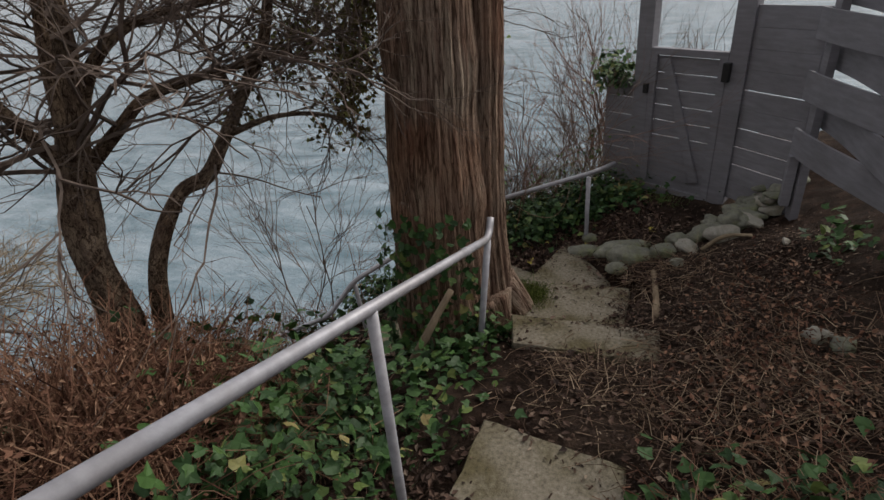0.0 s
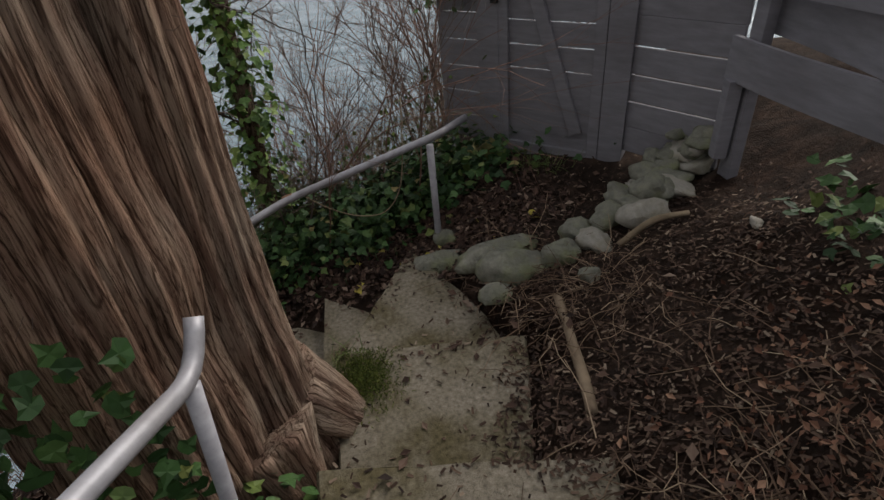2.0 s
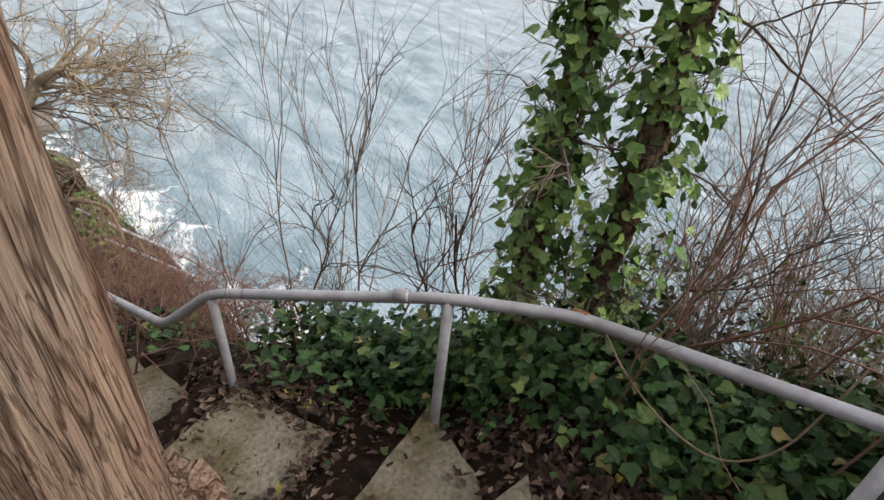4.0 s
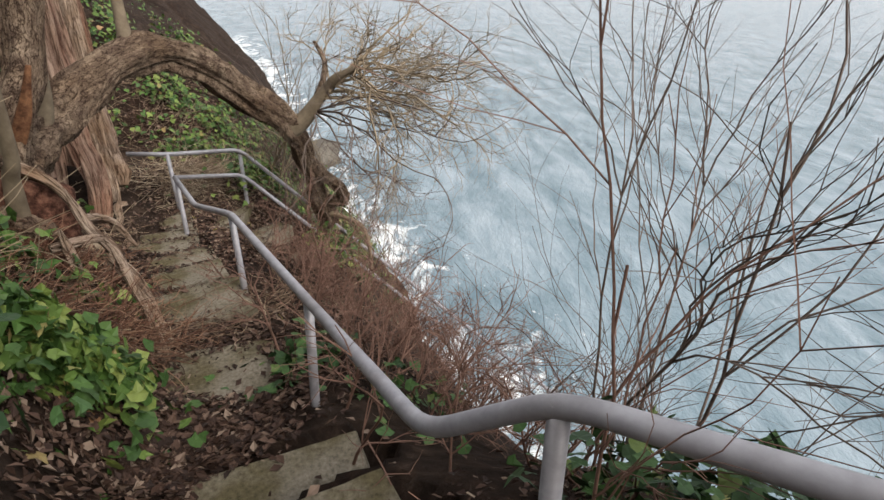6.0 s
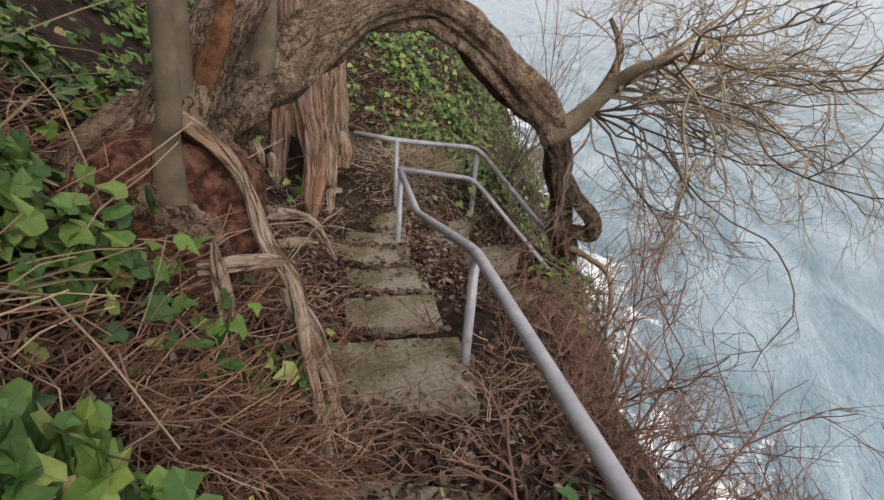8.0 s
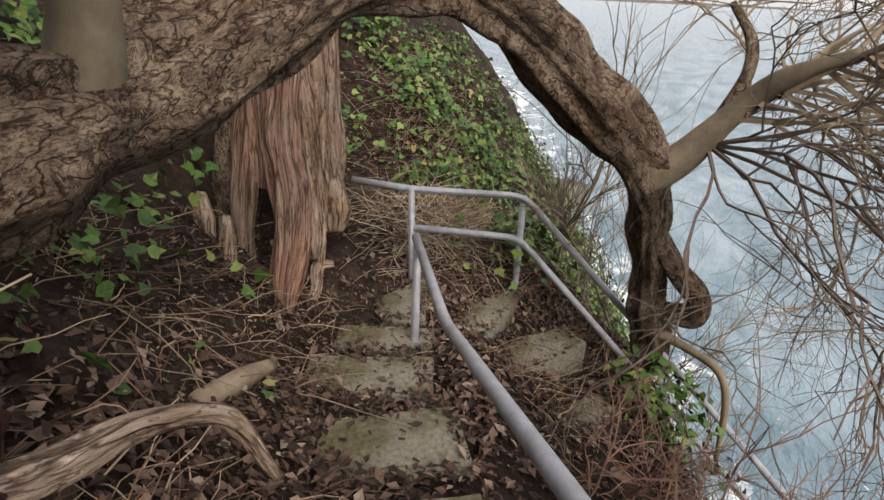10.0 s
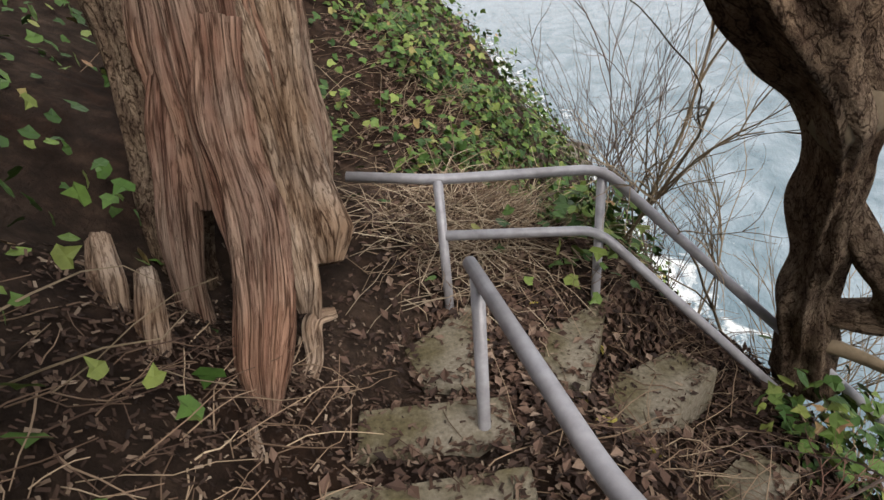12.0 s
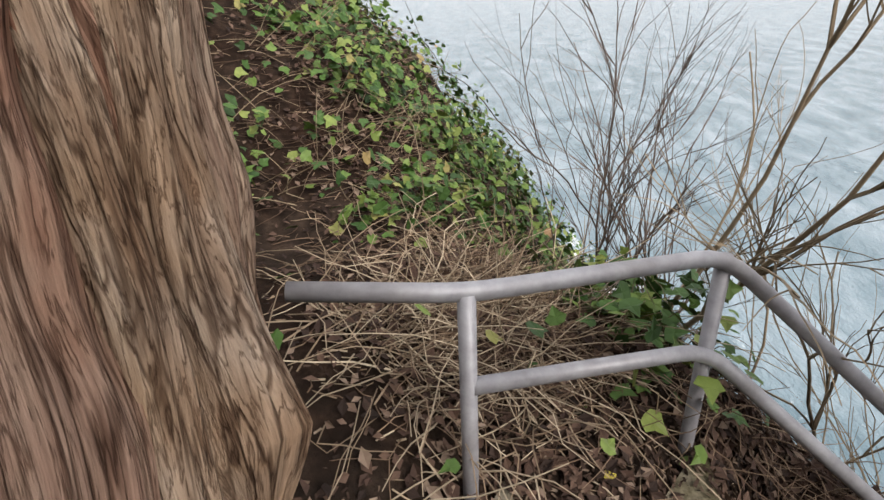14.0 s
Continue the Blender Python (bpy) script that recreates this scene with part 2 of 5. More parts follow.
def under(ob, parent):
    ob.parent = parent
    ob.matrix_parent_inverse = Matrix.Translation(parent.location).inverted()
    return ob


def add_box(bm, size, m, bevel=0.0):
    r = bmesh.ops.create_cube(bm, size=1.0, matrix=m @ Matrix.Diagonal((*size, 1)))
    if bevel:
        es = list({e for v in r["verts"] for e in v.link_edges})
        bmesh.ops.bevel(bm, geom=es, offset=bevel, segments=2, profile=0.6, affect="EDGES")


def tube_data(pts, radii, seg=8, wob=0.0, seed=0, caps=True, ridges=0, depth=0.0):
    """A tube along pts. ridges: number of bark ridges round it."""
    pts = [Vector(p) for p in pts]
    verts, faces = [], []
    ref = None
    run = 0.0
    for k, p in enumerate(pts):
        run += (p - pts[max(k - 1, 0)]).length
        d = (pts[min(k + 1, len(pts) - 1)] - pts[max(k - 1, 0)]).normalized()
        if ref is None:
            ref = d.orthogonal().normalized()
        ref = (ref - d * ref.dot(d)).normalized()
        side = d.cross(ref)
        for s in range(seg):
            a = 2 * math.pi * s / seg
            r = radii[k]
            if wob:
                r *= 1 + wob * noise.noise(Vector((math.cos(a) * 1.3 + seed, math.sin(a) * 1.3, run * 3.5)))
            if ridges:
                ph = a * ridges + 2.2 * noise.noise(Vector((math.cos(a) * 2, math.sin(a) * 2, run * 0.6 + seed)))
                r *= 1 + depth * (abs(math.sin(ph / 2)) ** 0.6 - 0.6) + depth * 0.8 * noise.noise(Vector((math.cos(a) * 7, math.sin(a) * 7, p.z * 1.1 + seed)))
            verts.append(p + (ref * math.cos(a) + side * math.sin(a)) * r)
    for k in range(len(pts) - 1):
        for s in range(seg):
            s2 = (s + 1) % seg
            faces.append((k * seg + s, k * seg + s2, (k + 1) * seg + s2, (k + 1) * seg + s))
    if caps:
        faces.append(tuple(range(seg - 1, -1, -1)))
        faces.append(tuple((len(pts) - 1) * seg + s for s in range(seg)))
    return verts, faces


def smooth_line(pts, per=5):
    """A Catmull-Rom line through pts."""
    P = [Vector(p) for p in pts]
    P = [P[0] * 2 - P[1], *P, P[-1] * 2 - P[-2]]
    out = []
    for i in range(1, len(P) - 2):
        for j in range(per):
            t = j / per
            a, b, c, d = P[i - 1], P[i], P[i + 1], P[i + 2]
            out.append(0.5 * (2 * b + (c - a) * t + (2 * a - 5 * b + 4 * c - d) * t * t + (3 * b - a - 3 * c + d) * t ** 3))
    out.append(P[-2])
    return out


class Heap:
    """Many small shapes gathered for one mesh."""

    def __init__(self):
        self.v, self.f = [], []

    def add(self, verts, faces):
        n = len(self.v)
        self.v.extend(verts)
        self.f.extend(tuple(i + n for i in f) for f in faces)

    def tube(self, pts, r0, r1, seg=4):
        n = len(pts)
        self.add(*tube_data(pts, [r0 + (r1 - r0) * k / (n - 1) for k in range(n)], seg, caps=False))

    def make(self, name, mat, smooth=False):
        return new(name, mesh_of(name, self.v, self.f, mat, smooth))


# ---------------------------------------------------------------- the lie of the land
SEA_Z = -7.2
# x, y, height of the path, direction to the sea, rise inland, fall to the sea
SECTIONS = [
    (0.42, -2.5, 1.15, -1.0, 0.0, 0.30, 0.25),
    (0.42, 0.0, 0.66, -1.0, 0.0, 0.30, 0.25),
    (0.42, 1.7, 0.30, -1.0, 0.0, 0.32, 0.25),
    (0.42, 3.1, -0.02, -1.0, 0.0, 0.28, 0.12),
    (0.20, 4.4, -0.34, -0.2, 1.0, 0.20, 0.55),
    (-0.55, 4.3, -0.62, -0.5, 0.85, 0.25, 0.6),
    (-1.4, 3.55, -0.85, -0.6, 0.8, 0.5, 0.6),
    (-2.4, 3.05, -1.35, -0.5, 0.86, 0.75, 0.75),
    (-3.3, 2.65, -1.60, -0.5, 0.86, 0.95, 0.8),
    (-4.4, 2.15, -1.78, -0.5, 0.86, 1.15, 0.8),
    (-5.5, 1.60, -2.05, -0.5, 0.86, 1.1, 0.7),
    (-6.4, 1.35, -2.16, -0.4, 0.9, 0.8, 0.85),
    (-7.8, 0.6, -2.05, -0.3, 0.95, 0.75, 1.0),
]


# how the cut bank rises beside the lower steps: distance inland, height
INLAND = {
    6: [(-0.35, 0.03), (-0.55, 0.25), (-0.8, 0.6), (-1.6, 0.9), (-3.2, 1.3)],
    7: [(-0.35, 0.04), (-0.5, 0.25), (-0.62, 0.6), (-0.8, 1.0), (-1.3, 1.35), (-3.2, 1.9)],
    8: [(-0.22, 0.05), (-0.36, 0.3), (-0.55, 0.55), (-0.7, 0.72), (-0.9, 0.95), (-1.3, 1.4), (-3.2, 2.4)],
    9: [(-0.3, 0.06), (-0.5, 0.35), (-0.8, 0.6), (-1.2, 1.0), (-1.9, 1.6), (-3.2, 2.6)],
    10: [(-0.3, 0.05), (-0.46, 0.21), (-0.8, 0.5), (-1.2, 0.8), (-1.9, 1.4), (-3.2, 2.4)],
    11: [(-0.35, 0.1), (-0.6, 0.25), (-1.3, 0.6), (-2.2, 1.5), (-3.2, 2.3)],
}


def land_points():
    out = []
    for k, (x, y, z, nx, ny, up, down) in enumerate(SECTIONS):
        n = math.hypot(nx, ny)
        nx, ny = nx / n, ny / n
        out.append((x, y, z - 0.05))
        offs = INLAND.get(k) or [(-0.5, 0.03), (-1.0, 0.5 * up + 0.05), (-1.9, 1.4 * up), (-3.2, 2.3 * up)]
        if k < 4:
            offs = [(-0.55, 0.06), (-1.3, 1.05 * up), (-3.0, 2.6 * up), (-6.0, 4.2 * up), (0.8, -down)]
        elif k < 6:
            offs = [(0.75, -0.12), (1.5, -0.12 - 0.5 * down), (2.6, -2.2), (4.2, -4.4), (7, -8.5)]
        else:
            offs = offs + [(0.5, -0.03), (1.2, -0.75 * down), (2.0, -1.8 * down), (3.6, -4.0), (6.0, -7.0), (9.0, -10.0)]
        for d, h in offs:
            out.append((x + nx * d, y + ny * d, z + h))
    # the flat before the gate and the ground behind the fence
    for x, y, z in ((1.0, 5.4, -0.2), (0.55, 5.5, -0.2), (1.4, 4.75, -0.08), (1.5, 5.3, -0.15), (1.9, 4.9, 0.04), (1.6, 6.6, 0.0), (3.5, 6.5, 0.3), (2.6, 4.0, 0.55), (3.5, 2.0, 1.0), (0.1, 7.4, -1.2), (2.5, 9.5, -2.0), (0.2, 10.5, -5.5), (6, 12, -6.0),
                    (-7.05, 2.25, -2.3), (-7.0, 2.65, -2.5), (-6.75, 2.9, -2.62), (-6.4, 3.2, -2.9), (-0.45, 3.2, -0.3), (-1.0, 2.3, 0.0), (-1.0, 1.2, 0.65), (-1.5, 1.5, 0.65), (-1.75, 2.0, 0.4), (-2.4, 1.2, 0.6),
                    (-5.9, 1.04, -1.93), (-5.45, 0.88, -1.68), (-5.6, 0.6, -1.5), (-5.85, 0.72, -1.9), (-6.2, 0.6, -1.95), (-6.28, 1.22, -2.13), (-5.95, 1.2, -2.1), (-6.3, 1.0, -2.0), (-6.4, 0.1, -1.4),
                    (-0.5, 5.3, -0.4), (-1.0, 5.15, -0.6), (0.1, 5.7, -0.35), (-1.6, 4.8, -0.95)):
        out.append((x, y, z))
    # the wooded slope along the coast
    for d in (0, 4, 9, 16, 26):
        for s, h in ((-9, 5.5), (-4, 3.0), (0, 0.6), (2.4, -2.4), (5, -6.2), (8, -9.5)):
            t = s - (0.7 if d >= 9 else 0.0)
            out.append((-9.8 - d * 0.96 - 0.25 * t, 0.4 + t * 0.96 - d * 0.28, -2.2 + h))
    return np.array(out)


LAND = land_points()


def tps(r2):
    return np.where(r2 > 1e-12, 0.5 * r2 * np.log(np.maximum(r2, 1e-12)), 0.0)


def land_fit():
    n = len(LAND)
    d2 = ((LAND[:, None, :2] - LAND[None, :, :2]) ** 2).sum(-1)
    A = np.zeros((n + 3, n + 3))
    A[:n, :n] = tps(d2) + np.eye(n) * 0.02
    A[:n, n:] = np.c_[np.ones(n), LAND[:, :2]]
    A[n:, :n] = A[:n, n:].T
    return np.linalg.solve(A, np.r_[LAND[:, 2], 0, 0, 0])


LAND_W = land_fit()


def land(xy):
    """Heights of the smooth ground at an array of places."""
    xy = np.atleast_2d(np.asarray(xy, float))
    out = np.zeros(len(xy))
    for i in range(0, len(xy), 4000):
        q = xy[i:i + 4000]
        d2 = ((q[:, None, :] - LAND[None, :, :2]) ** 2).sum(-1)
        out[i:i + 4000] = tps(d2) @ LAND_W[:-3] + LAND_W[-3] + q @ LAND_W[-2:]
    return np.clip(out, -11.0, 7.0)


def rough_of(x, y):
    v = Vector((x, y, 0.0))
    far = min(max((-8.6 - x) / 2.5, 0.0), 1.0)
    return 0.5 * far * noise.noise(v * 0.7) + 0.25 * far * noise.noise(v * 1.9) + 0.05 * noise.noise(v * 1.7) + 0.022 * noise.noise(v * 6.0) + 0.009 * noise.noise(v * 19.0)


def ground_z(x, y):
    return float(land((x, y))[0]) + rough_of(x, y)


def build_ground():
    def axis(lo, hi, fine_lo, fine_hi, step, coarse):
        a = [fine_lo]
        s = step
        while a[-1] > lo:
            s = min(s * 1.25, coarse)
            a.append(a[-1] - s)
        a = a[::-1]
        while a[-1] < fine_hi:
            a.append(a[-1] + step)
        s = step
        while a[-1] < hi:
            s = min(s * 1.25, coarse)
            a.append(a[-1] + s)
        return a
    X = axis(-48, 16, -8.2, 2.6, 0.055, 1.2)
    Y = axis(-22, 22, -0.5, 6.6, 0.055, 1.2)
    xy = np.array([(x, y) for y in Y for x in X])
    z = land(xy)
    verts = []
    for (x, y), h in zip(xy, z):
        h = h + rough_of(x, y)
        if -7.2 < x < 1.1 and 1.0 < y < 5.3:
            for o, zs in TREADS:
                if abs(o[0][0] - x) < 1.4 and abs(o[0][1] - y) < 1.4 and inside(o, x, y, 1.16):
                    h = min(h, zs - 0.05)
        verts.append((x, y, h))
    n = len(X)
    faces = [(j * n + i, j * n + i + 1, (j + 1) * n + i + 1, (j + 1) * n + i) for j in range(len(Y) - 1) for i in range(n - 1)]
    ob = new("ground", mesh_of("ground", verts, faces, M_SOIL, True))
    tagged(ob, "dark damp soil hillside falling to the sea", "ground", kind="structure")


def build_sea():
    R = [0]
    while R[-1] < 4200:
        R.append(R[-1] + 0.8 + R[-1] * 0.07)
    A = 220
    verts, faces = [], []
    cx, cy = 0.0, -3.0
    for r in R[1:]:
        for k in range(A):
            a = 2 * math.pi * k / A
            verts.append((cx + r * math.cos(a), cy + r * math.sin(a), SEA_Z))
    for i in range(len(R) - 2):
        for k in range(A):
            k2 = (k + 1) % A
            faces.append((i * A + k, i * A + k2, (i + 1) * A + k2, (i + 1) * A + k))
    faces.append(tuple(range(A)))
    me = mesh_of("sea", verts, faces, M_SEA, True)
    h = land(np.array(verts)[:, :2])
    near = np.array([math.hypot(v[0] - cx, v[1] - cy) < 60 for v in verts])
    shore = np.where(near, np.clip(1.0 - (SEA_Z - h) / 4.2, 0, 1), 0)
    at = me.attributes.new("shore", "FLOAT", "POINT")
    at.data.foreach_set("value", shore.astype(np.float32))
    tagged(new("water", me), "grey-green rippled sea with white foam at the shore", "sea", kind="structure")


build_sea()


def build_far_shore():
    verts, faces = [], []
    n = 80
    for k in range(n + 1):
        a = radians(165 + 40 * k / n)
        r = 1500
        h = 11 * (0.35 + 0.65 * math.sin(math.pi * k / n)) * (0.7 + 0.5 * noise.noise(Vector((k * 0.23, 0, 0))))
        for rr, z in ((r, SEA_Z - 1), (r + 30, SEA_Z + h * 0.6), (r + 80, SEA_Z + h), (r + 200, SEA_Z - 1)):
            verts.append((rr * math.cos(a), rr * math.sin(a), z))
    for k in range(n):
        for j in range(3):
            i = k * 4 + j
            faces.append((i, i + 1, i + 5, i + 4))
    tagged(new("backdrop", mesh_of("backdrop", verts, faces, M_CLIFF, True)), "low wooded far shore across the water", "far shore", kind="structure")


build_far_shore()

# ---------------------------------------------------------------- concrete steps


TREADS = []


def build_step(outline, z, thick=0.22, seed=0):
    """A cast slab with a worn, chipped edge. outline: corners seen from above, anticlockwise or not."""
    TREADS.append((outline, z))
    bm = bmesh.new()
    c = Vector((sum(p[0] for p in outline) / len(outline), sum(p[1] for p in outline) / len(outline), 0))
    ring = []
    n = len(outline)
    for k in range(n):
        a, b = Vector((*outline[k], 0)), Vector((*outline[(k + 1) % n], 0))
        cnt = max(2, int((b - a).length / 0.06))
        for j in range(cnt):
            p = a.lerp(b, j / cnt)
            q = p + (p - c).normalized() * 0.012 * noise.noise(Vector((p.x * 9, p.y * 9, seed)))
            ring.append(q - c)
    low = [bm.verts.new((p.x, p.y, -thick)) for p in ring]
    mid = [bm.verts.new((p.x, p.y, -0.014 + 0.006 * noise.noise(p * 22))) for p in ring]
    top = [bm.verts.new((p.x * 0.975, p.y * 0.975, 0.004 * noise.noise(p * 15))) for p in ring]
    m = len(ring)
    for k in range(m):
        k2 = (k + 1) % m
        bm.faces.new((low[k], low[k2], mid[k2], mid[k]))
        bm.faces.new((mid[k], mid[k2], top[k2], top[k]))
    bm.faces.new(top)
    bmesh.ops.recalc_face_normals(bm, faces=bm.faces)
    ob = part("concrete_step", bm, M_CONCRETE)
    ob.location = (c.x, c.y, z)
    return tagged(ob, "worn mossy concrete garden step set in soil", "step", "steps of the cliff path")


def strip(a, b, run):
    """A tread behind the nosing a-b, run metres deep."""
    a, b = Vector((*a, 0)), Vector((*b, 0))
    d = (b - a).normalized()
    n = Vector((-d.y, d.x, 0))
    return [(a.x, a.y), (b.x, b.y), ((b + n * run).x, (b + n * run).y), ((a + n * run).x, (a + n * run).y)]


STEPS = [
    ([(0.06, 2.15), (0.72, 2.02), (0.68, 1.3), (-0.02, 1.35)], 0.22),
    ([(-0.05, 3.30), (0.90, 3.30), (0.90, 2.98), (0.02, 3.0)], 0.0),
    ([(-0.14, 4.01), (0.73, 4.07), (0.66, 3.27), (0.0, 3.27)], -0.2),
    ([(-0.2, 4.03), (0.13, 5.03), (0.5, 4.5), (0.72, 4.03), (0.0, 3.98)], -0.36),
    ([(-0.28, 4.15), (-0.39, 4.78), (-0.1, 4.62), (0.0, 4.4), (-0.15, 4.0)], -0.5),
    ([(-0.52, 4.0), (-0.90, 4.64), (-0.55, 4.66), (-0.36, 4.6), (-0.22, 4.05)], -0.62),
]
for k, (o, z) in enumerate(STEPS):
    build_step(o, z, seed=k)
for k, (a, b, z, run) in enumerate((
        ((-1.56, 3.98), (-1.28, 3.56), -0.84, 0.55), ((-2.2, 3.62), (-1.95, 3.08), -1.14, 0.46), ((-2.62, 3.5), (-2.4, 2.9), -1.42, 0.3), ((-3.5, 2.98), (-3.38, 2.46), -1.6, 0.5),
        ((-4.29, 2.6), (-4.01, 2.08), -1.66, 0.42), ((-4.75, 2.33), (-4.51, 1.9), -1.78, 0.28), ((-5.22, 2.11), (-4.95, 1.65), -1.91, 0.3),
        ((-5.62, 1.87), (-5.41, 1.33), -2.02, 0.28), ((-5.96, 1.74), (-5.79, 1.27), -2.1, 0.2))):
    build_step(strip(a, b, run), z, seed=20 + k)
for k, (o, z) in enumerate((
        ([(-6.6, 1.47), (-6.08, 1.66), (-6.02, 1.42), (-6.2, 1.28)], -2.16), ([(-6.88, 2.07), (-6.2, 2.0), (-6.19, 1.77), (-6.55, 1.83)], -2.23),
        ([(-6.63, 2.54), (-6.06, 2.18), (-6.22, 2.05), (-6.48, 2.1), (-6.72, 2.36)], -2.4), ([(-6.28, 2.8), (-5.9, 2.52), (-6.0, 2.36), (-6.38, 2.64)], -2.58),
        ([(-5.55, 2.8), (-5.9, 3.05), (-6.1, 2.83), (-5.78, 2.58)], -2.8), ([(-5.1, 3.0), (-5.4, 3.35), (-5.7, 3.05), (-5.4, 2.75)], -3.1))):
    build_step(o, z, seed=40 + k)


def inside(poly, x, y, grow=1.0):
    cx, cy = sum(p[0] for p in poly) / len(poly), sum(p[1] for p in poly) / len(poly)
    x, y = cx + (x - cx) / grow, cy + (y - cy) / grow
    hit = False
    for k in range(len(poly)):
        (x0, y0), (x1, y1) = poly[k], poly[k - 1]
        if (y0 > y) != (y1 > y) and x < (x1 - x0) * (y - y0) / (y1 - y0) + x0:
            hit = not hit
    return hit


def on_step(x, y):
    """Height of the step at a place, or None."""
    best = None
    for o, z in TREADS:
        if abs(o[0][0] - x) < 1.3 and abs(o[0][1] - y) < 1.3 and inside(o, x, y):
            best = z if best is None else max(best, z)
    return best


def on_rim(x, y):
    """True where litter gathers: on a step, near its edge."""
    wob = 0.72 + 0.25 * noise.noise(Vector((x * 5, y * 5, 3.3)))
    return not any(abs(o[0][0] - x) < 1.3 and abs(o[0][1] - y) < 1.3 and inside(o, x, y, wob) for o, z in TREADS)


build_ground()

# ---------------------------------------------------------------- handrails
PIPE_R = 0.0218


def pipe(name, pts, parent, r=PIPE_R, per=4, mat=None, label=""):
    line = smooth_line(pts, per) if len(pts) > 2 else [Vector(p) for p in pts]
    v, f = tube_data(line, [r] * len(line), 14)
    ob = new(name, mesh_of(name, v, f, mat or M_PIPE, True))
    under(ob, parent)
    return tagged(ob, label)


def bent(pts, r=0.09):
    """Straight runs with short bends at the corners."""
    P = [Vector(p) for p in pts]
    out = [P[0]]
    for k in range(1, len(P) - 1):
        a, b, c = P[k - 1], P[k], P[k + 1]
        p, q = b + (a - b).normalized() * r, b + (c - b).normalized() * r
        for j in range(5):
            t = j / 4
            out.append(p.lerp(b, t).lerp(b.lerp(q, t), t))
    out.append(P[-1])
    return out


def handrail(name, label, rails, posts, collars=()):
    rail = thing(name, rails[0][0], label, "handrail")
    for pts in rails:
        line = bent(pts)
        v, f = tube_data(line, [PIPE_R] * len(line), 14)
        under(new("rail", mesh_of("rail", v, f, M_PIPE, True)), rail)
    for foot, head in posts:
        v, f = tube_data([Vector(foot) - Vector((0, 0, 0.25)), Vector(foot), Vector(head)], [PIPE_R * 0.95] * 3, 14)
        under(new("post", mesh_of("post", v, f, M_PIPE, True)), rail)
    for p, d, mat in collars:
        p, d = Vector(p), Vector(d).normalized()
        v, f = tube_data([p - d * 0.03, p - d * 0.026, p + d * 0.026, p + d * 0.03], [PIPE_R, PIPE_R * 1.14, PIPE_R * 1.14, PIPE_R], 14)
        under(new("collar", mesh_of("collar", v, f, mat, True)), rail)
    return rail


handrail("upper_handrail", "galvanised pipe handrail beside the upper steps", [[(-0.14, 0.2, 1.735), (-0.115, 3.08, 0.7), (-0.12, 3.16, 0.795)]],
         [((-0.16, 1.62, 0.2), (-0.128, 1.6, 1.228)), ((-0.2, 3.03, -0.1), (-0.116, 3.05, 0.7)), ((-0.16, 0.5, 0.45), (-0.138, 0.5, 1.622))],
         [((-0.119, 2.62, 0.865), (0.009, 1.0, -0.36), M_PIPE)])
A_T, B_T, C_T = (0.31, 5.13, 0.27), (-0.82, 4.63, 0.03), (-1.6, 3.93, -0.3)
handrail("middle_handrail", "galvanised pipe handrail round the turn and down the steps",
         [[(0.52, 5.5, 0.27), (0.36, 5.22, 0.29), (-0.5, 4.94, 0.09), (-0.82, 4.63, 0.03), C_T, (-1.8, 3.725, -0.57), (-2.86, 3.31, -0.93), (-4.12, 2.665, -1.12), (-5.2, 2.05, -1.53), (-5.91, 1.65, -1.56)]],
         [((0.31, 5.13, -0.3), A_T), ((-0.82, 4.63, -0.6), B_T), ((-1.58, 3.96, -0.95), C_T), ((-2.862, 3.3, -1.5), (-2.862, 3.31, -0.945)), ((-4.123, 2.672, -1.6), (-4.12, 2.663, -1.135)),
          ((-5.81, 1.698, -2.1), (-5.83, 1.69, -1.565))],
         [((-0.5, 4.94, 0.09), (1, 0.3, 0.2), M_RUST), ((-0.95, 4.51, -0.015), (0.7, 0.6, 0.24), M_PIPE)])
G_T, H_T = Vector((-6.535, 1.37, -1.55)), Vector((-6.86, 2.0, -1.6))
DOWN = Vector((0.08, 0.9, -0.78)).normalized()
handrail("lower_handrail", "two-bar galvanised pipe handrail at the landing and down", [[(-6.469, 1.004, -1.526), G_T, H_T, H_T + DOWN * 5.5], [(-6.535, 1.385, -1.8), (-6.84, 2.0, -1.88), Vector((-6.84, 2.0, -1.88)) + DOWN * 5.5]],
         [((-6.535, 1.38, -2.08), G_T), ((-6.85, 2.01, -2.25), H_T)])

# ---------------------------------------------------------------- gate and fence


def board(name, a, b, z0, z1, parent, thick=0.03, out=0.0, mat=None, drop=0.0, label=""):
    """An upright flat board between two places of the plan. out: moved sideways. drop: its far end lies lower."""
    a, b = Vector((*a, 0)), Vector((*b, 0))
    d = (b - a)
    n = Vector((d.y, -d.x, 0)).normalized()
    bm = bmesh.new()
    add_box(bm, (d.length, thick, z1 - z0), Matrix.Identity(4), 0.004)
    me_m = Matrix.Translation((a + b) / 2 + n * out + Vector((0, 0, (z0 + z1) / 2 - drop / 2))) @ Matrix.Rotation(math.atan2(d.y, d.x), 4, "Z") @ Matrix.Rotation(math.atan2(drop, d.length), 4, "Y")
    bmesh.ops.transform(bm, matrix=me_m, verts=bm.verts)
    ob = part(name, bm, mat or M_PAINT, None, label)
    return under(ob, parent)


def along(a, b, t):
    return (a[0] + (b[0] - a[0]) * t, a[1] + (b[1] - a[1]) * t)


